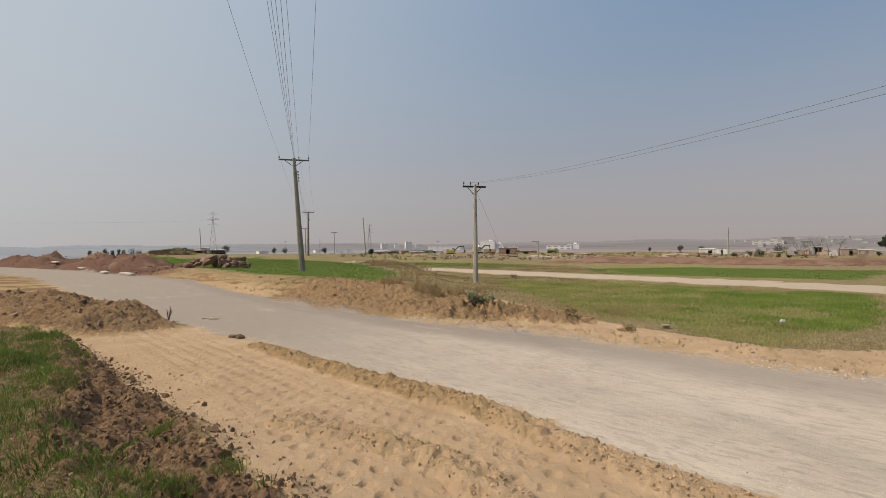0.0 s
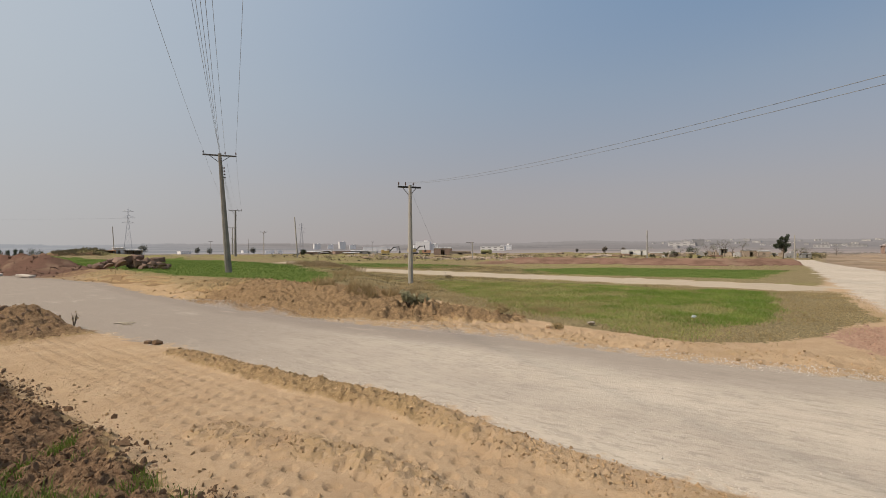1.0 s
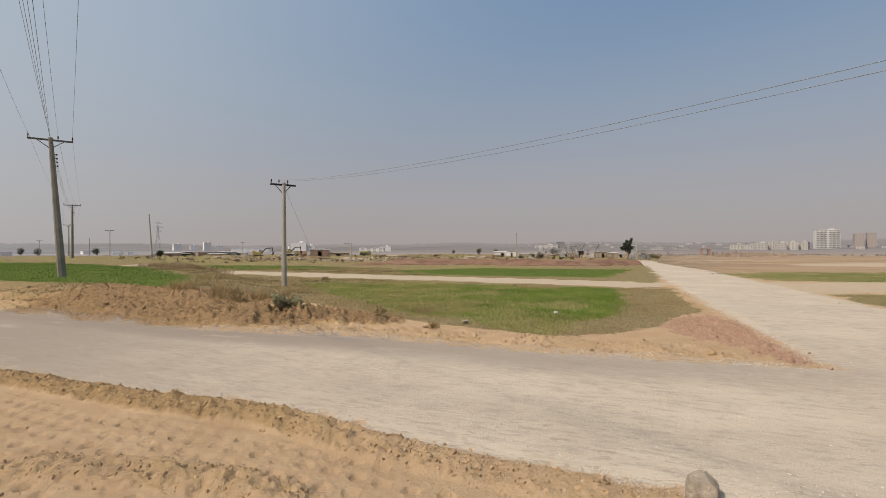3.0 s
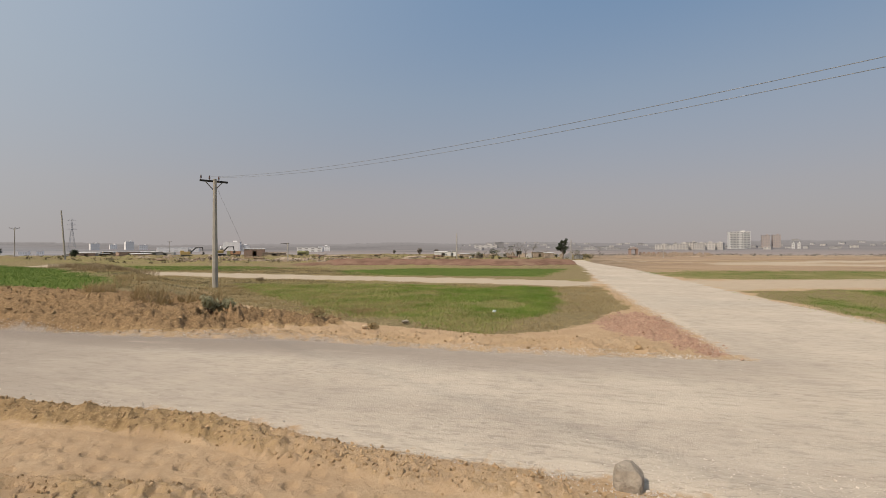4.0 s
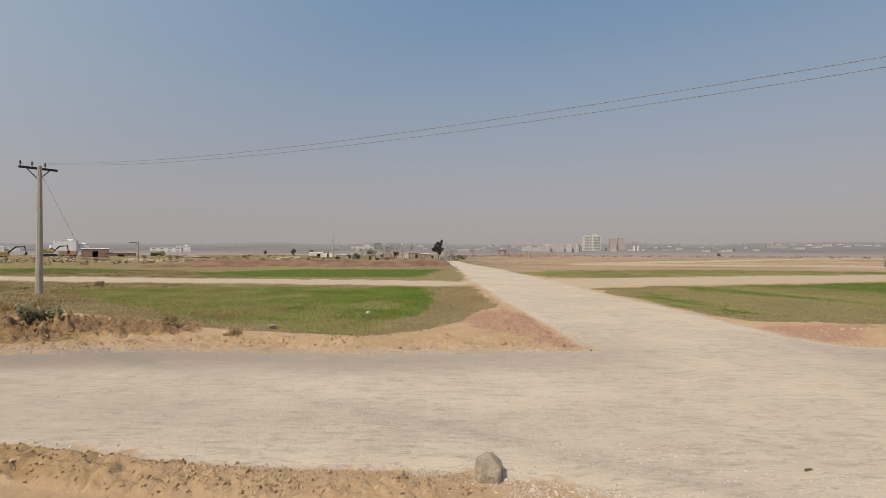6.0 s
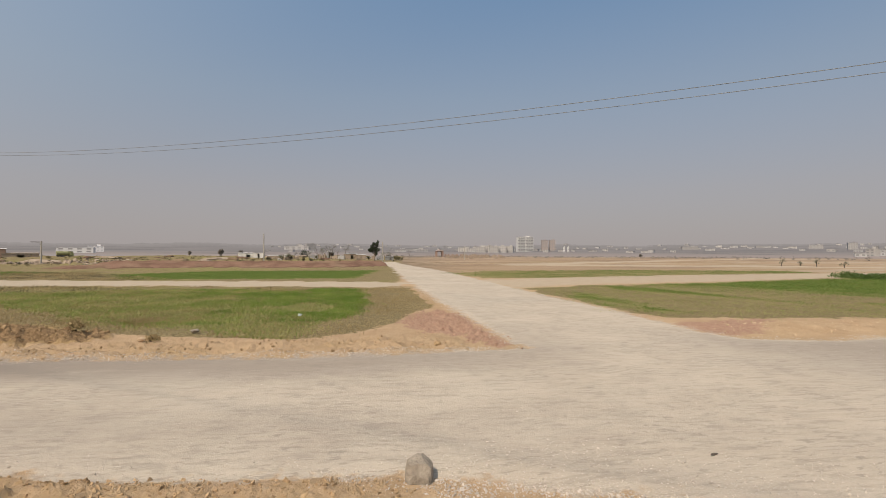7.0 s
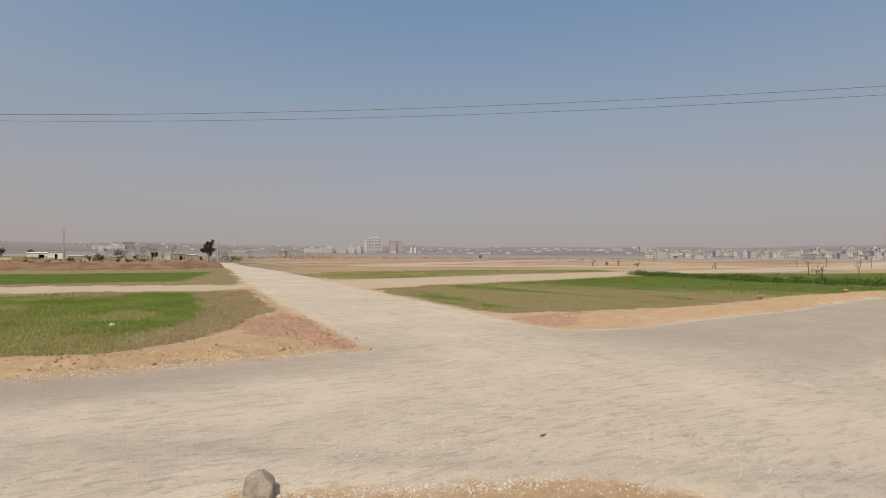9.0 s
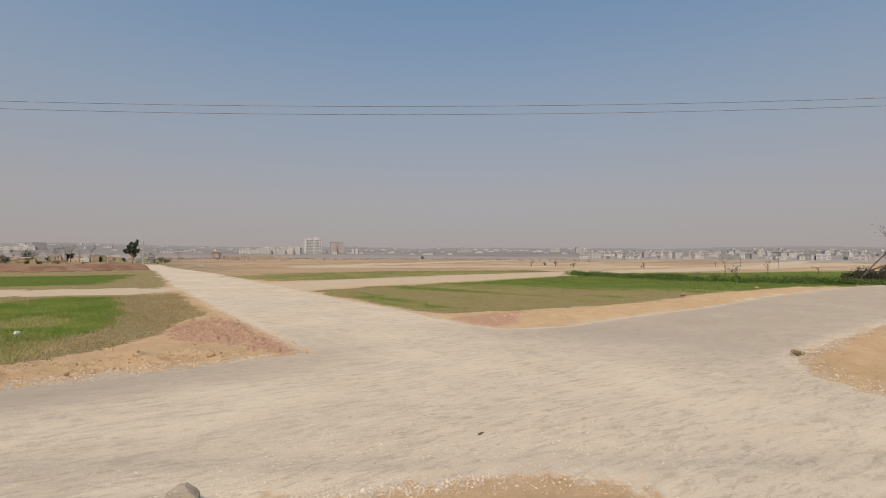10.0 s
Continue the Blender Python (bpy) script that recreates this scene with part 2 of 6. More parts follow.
EARTH = ground_material()
M_RUBBLE = surface("tan_rubble", (0.25, 0.19, 0.14), (0.42, 0.34, 0.265), 1.5, 12, 0.95, 0.02, spec=0.1, by_island=0.3)
M_CLOD = surface("dry_clod", (0.30, 0.20, 0.115), (0.48, 0.34, 0.20), 5, 50, 0.95, 0.006, spec=0.1, by_island=0.25)
# clods of the dug edge, darker than the dry ones
M_DUG = surface("dark_clod", (0.085, 0.053, 0.033), (0.27, 0.178, 0.11), 5, 50, 0.95, 0.006, spec=0.1, by_island=0.25)
M_BANK = surface("bank_clod", (0.24, 0.158, 0.085), (0.45, 0.315, 0.178), 5, 50, 0.95, 0.006, spec=0.1, by_island=0.18)
M_SANDCLOD = surface("sand_clod", (0.46, 0.335, 0.215), (0.58, 0.44, 0.30), 5, 50, 0.95, 0.006, spec=0.1, by_island=0.12)
M_REDDARK = surface("dark_red_clod", (0.105, 0.064, 0.047), (0.20, 0.125, 0.09), 5, 50, 0.95, 0.006, spec=0.1, by_island=0.2)
M_RED = surface("red_clod", (0.30, 0.18, 0.125), (0.45, 0.30, 0.22), 5, 50, 0.95, 0.006, spec=0.1, by_island=0.2)
M_GRAVEL = surface("crushed_stone", (0.42, 0.36, 0.305), (0.60, 0.525, 0.455), 9, 80, 0.9, 0.002, spec=0.2, by_island=0.22)
M_HEAP = surface("reddish_clod", (0.18, 0.115, 0.075), (0.35, 0.24, 0.16), 5, 50, 0.95, 0.006, spec=0.1, by_island=0.25)
# far leaves: haze put into the colour as a pale grey tone
M_HAZEBROWN = leafy("hazed_brown_leaf", (0.19, 0.165, 0.14), (0.27, 0.235, 0.205), 0.3)
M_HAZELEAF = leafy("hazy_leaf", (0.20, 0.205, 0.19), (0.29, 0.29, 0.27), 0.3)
M_ROCK = surface("boulder_stone", (0.20, 0.165, 0.13), (0.43, 0.37, 0.30), 7, 38, 0.9, 0.012, spec=0.15)
M_CONCDARK = surface("dark_pole_concrete", (0.15, 0.137, 0.12), (0.27, 0.25, 0.222), 1.5, 40, 0.9, 0.004)
M_CONC = surface("pole_concrete", (0.28, 0.255, 0.222), (0.42, 0.388, 0.34), 1.5, 40, 0.85, 0.002)
M_STEEL = surface("weathered_steel", (0.10, 0.095, 0.09), (0.20, 0.18, 0.165), 6, 60, 0.6, 0.001, metal=0.4)
M_BLACK = surface("tarred_arm", (0.018, 0.018, 0.018), (0.04, 0.037, 0.033), 6, 60, 0.6, 0.001)
M_INSUL = surface("brown_porcelain", (0.07, 0.035, 0.025), (0.12, 0.06, 0.04), 6, 60, 0.25, 0.0)
M_WIRE = surface("aluminium_wire", (0.16, 0.16, 0.16), (0.22, 0.22, 0.22), 3, 30, 0.6, 0.0)
M_GRASS = leafy("young_wheat", (0.085, 0.195, 0.022), (0.30, 0.375, 0.078))
M_TURF = leafy("field_turf", (0.026, 0.075, 0.009), (0.19, 0.245, 0.05))
M_GRASS_DEEP = leafy("lush_wheat", (0.055, 0.125, 0.02), (0.175, 0.235, 0.055))
M_GRASS_MIX = leafy("thin_wheat", (0.20, 0.245, 0.055), (0.45, 0.42, 0.16))
M_GRASS_EAST = leafy("field_wheat", (0.085, 0.165, 0.026), (0.24, 0.295, 0.068))
M_STRAW = leafy("dry_grass", (0.27, 0.19, 0.085), (0.46, 0.36, 0.19), 0.25)
M_STRAWDARK = leafy("brown_tall_grass", (0.24, 0.17, 0.08), (0.48, 0.36, 0.19), 0.3)
M_WEED = leafy("dark_weed", (0.065, 0.12, 0.025), (0.15, 0.20, 0.055))
M_LEAF = leafy("tree_leaf", (0.042, 0.054, 0.034), (0.085, 0.098, 0.06), 0.2)
M_GREYLEAF = leafy("dusty_leaf", (0.16, 0.16, 0.11), (0.28, 0.27, 0.19), 0.25)
M_BARK = surface("bark", (0.075, 0.058, 0.045), (0.16, 0.125, 0.098), 8, 50, 0.9, 0.006)


# ---- plan helpers ----
def polar(az, d, z=0.0):
    """A place by compass angle from the first view, clockwise, and distance."""
    return Vector((d * math.sin(radians(az)), d * math.cos(radians(az)), z))


def lattice(ix, iy, seed):
    h = (ix * 374761393 + iy * 668265263 + seed * 974634777) & 0x7FFFFFFF
    h = ((h ^ (h >> 13)) * 1274126177) & 0x7FFFFFFF
    return ((h ^ (h >> 16)) & 0xFFFF) / 65535.0


def vnoise(x, y, seed=0):
    ix, iy = np.floor(x).astype(np.int64), np.floor(y).astype(np.int64)
    fx, fy = x - ix, y - iy
    fx, fy = fx * fx * (3 - 2 * fx), fy * fy * (3 - 2 * fy)
    a, b = lattice(ix, iy, seed), lattice(ix + 1, iy, seed)
    c, d = lattice(ix, iy + 1, seed), lattice(ix + 1, iy + 1, seed)
    return (a + (b - a) * fx) * (1 - fy) + (c + (d - c) * fx) * fy


def fbm(x, y, octaves=4, seed=0):
    s, amp, tot = 0.0, 1.0, 0.0
    for i in range(octaves):
        s = s + amp * vnoise(x * 2 ** i + 17.3 * i, y * 2 ** i - 9.1 * i, seed + i)
        tot, amp = tot + amp, amp * 0.5
    return s / tot


def smooth(a, b, v):
    t = np.clip((v - a) / (b - a), 0, 1)
    return t * t * (3 - 2 * t)


def inside(poly, x, y):
    """Signed distance to a closed outline, positive inside."""
    best, wind = np.full(x.shape, 1e9), np.zeros(x.shape, bool)
    n = len(poly)
    for i in range(n):
        (ax, ay), (bx, by) = poly[i], poly[(i + 1) % n]
        ex, ey = bx - ax, by - ay
        t = np.clip(((x - ax) * ex + (y - ay) * ey) / (ex * ex + ey * ey), 0, 1)
        best = np.minimum(best, np.hypot(x - ax - t * ex, y - ay - t * ey))
        if ay != by:
            wind ^= ((ay > y) != (by > y)) & (x < ex * (y - ay) / ey + ax)
    return np.where(wind, best, -best)


def along(line, x, y):
    """Distance to an open line and how far along it (0 to 1)."""
    best, where = np.full(x.shape, 1e9), np.zeros(x.shape)
    n = len(line) - 1
    for i in range(n):
        (ax, ay), (bx, by) = line[i], line[i + 1]
        ex, ey = bx - ax, by - ay
        t = np.clip(((x - ax) * ex + (y - ay) * ey) / (ex * ex + ey * ey), 0, 1)
        d = np.hypot(x - ax - t * ex, y - ay - t * ey)
        where = np.where(d < best, (i + t) / n, where)
        best = np.minimum(best, d)
    return best, where


# ---- plan ----
ROAD = [(-150, 116), (-62, 59), (-42, 46.2), (-34.2, 40.6), (-17.1, 23.2), (-8.1, 14.4), (-4.9, 11.7), (-4.1, 11.1), (-1.6, 8.6), (0.5, 6.9), (1.5, 5.5),
        (2.4, 4.5), (3.4, 3.4), (4.2, 2.1), (4.8, 1.1), (5.1, 0.2), (5.0, -0.5), (3.4, -3), (-6, -14), (-40, -52), (-33, -58), (1, -14), (7.6, -5.8), (9.3, -4.3),
        (10.5, -3.9), (11.8, -4.2), (14.9, -6.4), (18.4, -9.2), (30, -19), (70, -54), (76, -48), (46, -23.5), (40.7, -18.7), (35.7, -14.4), (28.8, -9.2), (22.3, -5.1), (17.9, -1.5), (15.4, 0.2), (14.7, 1.0), (14.2, 2.0),
        (14.6, 3.0), (16.4, 4.8), (17.8, 6.4), (20.0, 8.8), (21.6, 11), (25.6, 15.3), (45, 37), (66, 64), (84, 84), (79, 88), (50.5, 51.2), (36, 35.6), (26.6, 25.3), (23.5, 21.6), (20.0, 17.7), (17.3, 14.5), (14.6, 11.4), (12.5, 8.9), (10.8, 6.9), (9.6, 5.5),
        (8.8, 6.1), (7.1, 7.4), (5.5, 8.8), (2.7, 11.8), (1.6, 12.5), (-1.4, 14.8), (-4.7, 18), (-11.5, 26), (-18.2, 35.3), (-40.3, 54.7), (-61, 68.7), (-150, 124)]
TRACK = [(-14, 78), (-5, 63.3), (7.9, 46.9), (17.4, 35.6), (23.8, 27), (25.5, 24), (21.4, 20.5), (20.4, 22.8), (14.6, 29.7), (6.6, 38.8), (-3.1, 52.5), (-14, 68)]
TRACK_EAST = [(31, 22.5), (45, 16.5), (62, 6), (90, -14), (200, -85), (200, -105), (88, -25), (60, -2), (45, 6), (30, 13.9), (25, 15.5)]
WHEAT = [(3.4, 33.5), (10.6, 29.6), (18.7, 21.3), (13.3, 14.9), (11.8, 13.2), (10.2, 12.4), (9.2, 12.1), (8.0, 10.9), (7.0, 10.5), (6.2, 11.9), (5.9, 14.2), (5.2, 15.4), (4.5, 17.8), (4.6, 20.6), (3.8, 24.3)]
DRY = [(2.2, 35), (10.4, 30.5), (19.5, 22.5), (22.6, 21.4), (18.6, 16.8), (16.2, 14.2), (14.6, 12.4), (13.0, 11.8), (10.6, 10.3), (7.6, 9.9), (5.6, 12), (3.4, 16.5), (1.5, 24)]
RED = [(10.4, 10.1), (11.9, 11.2), (13.2, 11.6), (14.3, 11.5), (12.5, 9.0), (10.8, 7.0), (9.6, 5.6), (9.2, 5.9), (9.5, 6.7), (10.1, 7.8), (9.9, 8.9)]
RED_EAST = [(14.3, 2.2), (14.6, 3.0), (15.9, 4.1), (17.0, 3.4), (19.2, 2.2), (19.4, 1.5), (17.1, 1.9), (15.2, 1.6)]
GREEN_NORTH = [(15.5, 52.6), (26.8, 54.8), (41, 43.6), (26.6, 31.2), (20.0, 36), (13, 43)]
GREEN_NORTH2 = [(-12, 88), (8, 76), (14, 60), (5, 56), (-6, 68)]
FIELD_LEFT = [(-62, 100), (-39.6, 98), (-20.1, 78), (-8.9, 56), (-2.4, 32), (-2.6, 24.2), (-7.6, 29.0), (-13.2, 33.0), (-25.0, 50.1), (-44, 72)]
FIELD_NEAR = [(-9.4, 11.6), (-8.3, 10.6), (-6.2, 8.3), (-5.1, 6.8), (-4.35, 5.8), (-4.3, 5.3), (-3.5, 4.6), (-2.5, 4.0), (-2.15, 3.5), (-1.2, 2.0), (-3.6, -8), (-30, -8), (-30, 16), (-12, 13.2)]
DUG = [(-9, 11.6), (-7.1, 9.8), (-5.3, 8.0), (-4.3, 7.1), (-3.5, 6.4), (-2.8, 5.7), (-2.4, 5.2), (-1.8, 4.6), (-1.5, 4.35), (-1.0, 3.9), (-0.2, 2.4), (-0.9, -2), (-2.5, -2), (-1.6, 2.0), (-2.5, 3.5), (-2.9, 4.0), (-3.9, 4.6), (-4.7, 5.3), (-4.8, 5.8), (-5.5, 6.8), (-6.6, 8.3), (-8.7, 10.6)]
FIELD_EAST = [(21.6, 9.9), (29.5, 13), (40, 7.3), (56, -0.5), (66, -6), (75, -22), (94, -47), (43.5, -20.5), (38.2, -16.2), (36.4, -12.2), (30.8, -7.3), (23.6, -3.2), (21.4, -0.6), (19.4, 2.4), (18.5, 4.6), (18.4, 6.8)]
STRIP_EAST = [(39.7, 32.5), (47, 33), (62.6, 23.4), (75, 5), (70, 2), (43.7, 15.6), (33.5, 22.9)]
DRY_EAST = [(16.9, 4.9), (18.3, 6.6), (20.4, 9.0), (25.8, 14.8), (30, 13.6), (36, 9), (26, -3.6), (20.6, 0.2), (18.6, 2.6)]
SANDY = [(-9.2, 12.6), (-7.8, 13.6), (-4.3, 11.0), (-1.9, 8.2), (0.2, 6.4), (1.9, 4.5), (3.2, 2.8), (3.9, 1.2), (2, -3), (-0.4, 1.5), (-1.5, 4.3), (-3.4, 6.7), (-6.2, 9.5)]
BERM = [(-4.05, 10.75), (-2.7, 9.35), (-1.3, 7.95), (0.35, 6.55), (1.3, 5.25), (2.2, 4.25), (3.2, 3.15)]
EAST_VERGE = [(15.6, 2.4), (19.0, -0.6), (23.4, -4.2), (29.6, -8.3), (36.2, -13.4), (40, -18.4)]
NEAR_EAST = [(9.6, -4.9), (10.6, -4.5), (11.7, -4.8), (14.7, -6.9), (18.2, -9.8)]
BERM_LOW = [(-1.9, 6.0), (-1.3, 5.65), (-0.7, 5.3), (-0.2, 5.0), (0.2, 4.65), (0.35, 4.3), (0.9, 3.4)]
HEAP_NEAR = [(-8.9, 13.9), (-11.2, 15.2), (-14.2, 17.2), (-18, 20.5)]
BANK = [(-24, 45), (-15.5, 35.5), (-8.6, 27), (-5.4, 21.6), (-2.2, 18.6), (0.2, 17.2), (1.3, 16.6)]
VERGE = [(-1.5, 15.6), (1.6, 13.2), (4.2, 11.2), (6.6, 9.0), (8.2, 7.4)]
BANK_TAIL = [(1.2, 15.6), (2.6, 14.6), (3.7, 14.2)]
HEAP_FAR = [(-74, 82), (-58, 72.5), (-42, 60), (-33, 52.5), (-27.5, 47.6)]
RED_BANK = [(20, 77), (33, 70), (44, 59), (57, 60)]
MOUND = [(-74, 121), (-70, 125.5), (-67.5, 129)]
UPLAND = [(-80, 140), (-66, 78), (-24, 44.5), (-9, 26.5), (-4.8, 21), (-1.5, 18.6), (0.5, 19), (0.2, 30), (-2, 45), (-8, 70), (-20, 120)]


def height(x, y):
    x, y = np.asarray(x, float), np.asarray(y, float)
    r = np.hypot(x, y)
    sd_road = inside(ROAD, x, y)
    off = smooth(0.15, -0.5, sd_road)
    clod = fbm(x * 3.1, y * 3.1, 4, 3)
    lump = fbm(x * 0.9, y * 0.9, 3, 8)
    z = off * (0.10 * (lump - 0.5) + 0.05 * (clod - 0.5)) * smooth(400, 40, r)
    z = z * (1 - 0.75 * smooth(-0.1, 0.4, inside(SANDY, x, y)))
    z = z + smooth(0, 0.35, sd_road) * 0.03 - 0.012 * vnoise(x * 0.8, y * 0.8, 4) * smooth(0, 0.4, sd_road)
    up = smooth(-1.8, 1.6, inside(UPLAND, x, y)) * 0.5
    z = z + up
    edge_wob = 0.5 * (fbm(x * 1.6, y * 1.6, 4, 23) - 0.5)
    near = smooth(-0.20, 0.06, inside(FIELD_NEAR, x, y) + edge_wob)
    z = z + near * (0.20 + 0.14 * (clod - 0.5))
    # dug-up edge of the near field
    dug = smooth(-0.25, 0.25, inside(DUG, x, y) + edge_wob)
    z = z + dug * (0.04 + 0.42 * (fbm(x * 1.7, y * 1.7, 5, 21) - 0.47) + 0.20 * np.abs(fbm(x * 5, y * 5, 3, 31) - 0.5) + 0.10 * (fbm(x * 15, y * 15, 2, 33) - 0.5))

    crumb = fbm(x * 6, y * 6, 4, 19) - 0.5
    # rounded clods parted by creases, large and small
    clods = 0.6 * np.abs(fbm(x * 3.2 + 2 * crumb, y * 3.2, 3, 29) - 0.5) + 1.1 * np.abs(fbm(x * 8, y * 8, 3, 37) - 0.5)

    def ridge(line, wide, high, seed, rough=0.5, clod_size=0.0):
        d, s = along(line, x, y)
        bump = fbm(x * 1.6 / wide ** 0.5, y * 1.6 / wide ** 0.5, 5, seed)
        ends = smooth(0, 0.06, s) * smooth(1, 0.94, s) * 0.6 + 0.4
        body = np.clip(1 - (d / wide) ** 2, 0, None) * smooth(0.15, -0.2, sd_road)
        return body * high * ends * (1 - rough + 2 * rough * bump) + smooth(0, 0.35, body) * smooth(-0.05, -0.35, sd_road) * (min(0.2, 1.0 * high) * crumb + clod_size * (clods - 0.2))

    d_rut, _ = along([(-20, 38.5), (-14, 30.5), (-8, 22.6), (-4.2, 18.6), (1.5, 14), (5, 11)], x, y)
    ra, rb = x * 0.68 - y * 0.73, x * 0.73 + y * 0.68
    z = z + smooth(3.2, 0.8, d_rut) * smooth(0.0, -0.5, sd_road) * (1 - 0.75 * smooth(-7, -4, x)) * (0.46 * (fbm(ra * 0.3, rb * 2.0, 4, 57) - 0.45) + 0.16 * crumb)
    z = z + ridge(EAST_VERGE, 1.3, 0.11, 59, 0.7) + ridge(NEAR_EAST, 0.5, 0.10, 60, 0.7)
    z = z + ridge(BERM, 0.36, 0.13, 41, 0.4, 0.16) * (1 - 0.6 * smooth(0.8, 2.4, x))
    z = z + ridge(BERM_LOW, 0.30, 0.08, 43, 0.95, 0.10)
    z = z + ridge(HEAP_NEAR, 2.0, 0.5, 45, 0.8, 0.34)
    z = z + ridge(BANK, 2.4, 0.42, 47, 0.35, 0.26) * (1 - 0.85 * smooth(-3.5, -9, x))
    z = z + ridge(VERGE, 1.3, 0.07, 48, 0.95, 0.16)
    z = z + ridge(BANK_TAIL, 0.8, 0.24, 49, 0.8, 0.3)
    z = z + ridge(HEAP_FAR, 3.4, 0.78, 51, 0.9, 0.3) * (0.3 + 1.1 * smooth(0.3, 0.7, vnoise(x / 5.5, y / 5.5, 52)))
    z = z + ridge(RED_BANK, 5.0, 0.9, 53, 0.25)
    z = z + ridge(MOUND, 7.0, 1.7, 55, 0.3)
    # roller-foot dimples in rows along the sandy strip
    a, b = x * 0.70 - y * 0.714, x * 0.714 + y * 0.70
    row = np.floor(b / 0.27)
    a2 = a + 0.15 * (row % 2) + 0.05 * lattice(row.astype(np.int64), row.astype(np.int64), 5)
    col = np.floor(a2 / 0.30)
    jx = (lattice(col.astype(np.int64), row.astype(np.int64), 6) - 0.5) * 0.05
    jy = (lattice(col.astype(np.int64), row.astype(np.int64), 7) - 0.5) * 0.05
    deep = lattice(col.astype(np.int64), row.astype(np.int64), 9)
    da, db = a2 - (col + 0.5) * 0.30 - jx, b - (row + 0.5) * 0.27 - jy
    pit = smooth(0, 0.4, np.clip(1 - ((da / 0.085) ** 2 + (db / 0.078) ** 2), 0, 1))
    where = smooth(0.15, 0.5, inside(SANDY, x, y)) * smooth(0.22, 0.34, fbm(x * 0.7, y * 0.7, 3, 61))
    z = z - 0.046 * pit * where * (0.4 + 0.6 * deep)
    z = z + where * 0.010 * (fbm(x * 9, y * 9, 3, 65) - 0.5)
    # rough dug country behind the fields
    rough = smooth(80, 100, r) * smooth(420, 250, r) * smooth(0, -6, sd_road)
    z = z + rough * (2.6 * np.clip(fbm(x / 8, y / 8, 4, 73) - 0.5, 0, 1) + 0.25 * fbm(x / 2, y / 2, 2, 74)) * (1 - 0.75 * smooth(44, 54, np.degrees(np.arctan2(x, y))))
    z = z + 0.3 * smooth(-0.2, 0.4, inside(RED, x, y)) * (clods - 0.12)
    # far country undulates
    z = z + smooth(60, 400, r) * 1.2 * (fbm(x / 70, y / 70, 3, 71) - 0.6)
    # the land falls away beyond the north-west heaps
    az = np.degrees(np.arctan2(x, y))
    return z - 7.5 * smooth(125, 300, r) * smooth(-28, -31, az) - 6.0 * smooth(380, 520, r)


def east_streak(x, y):
    """Long uneven bands of thick and thin wheat across the east field."""
    u, v = x * 0.87 - y * 0.49, x * 0.49 + y * 0.87
    return fbm(u * 0.34 + 9, v * 0.09, 4, 91)


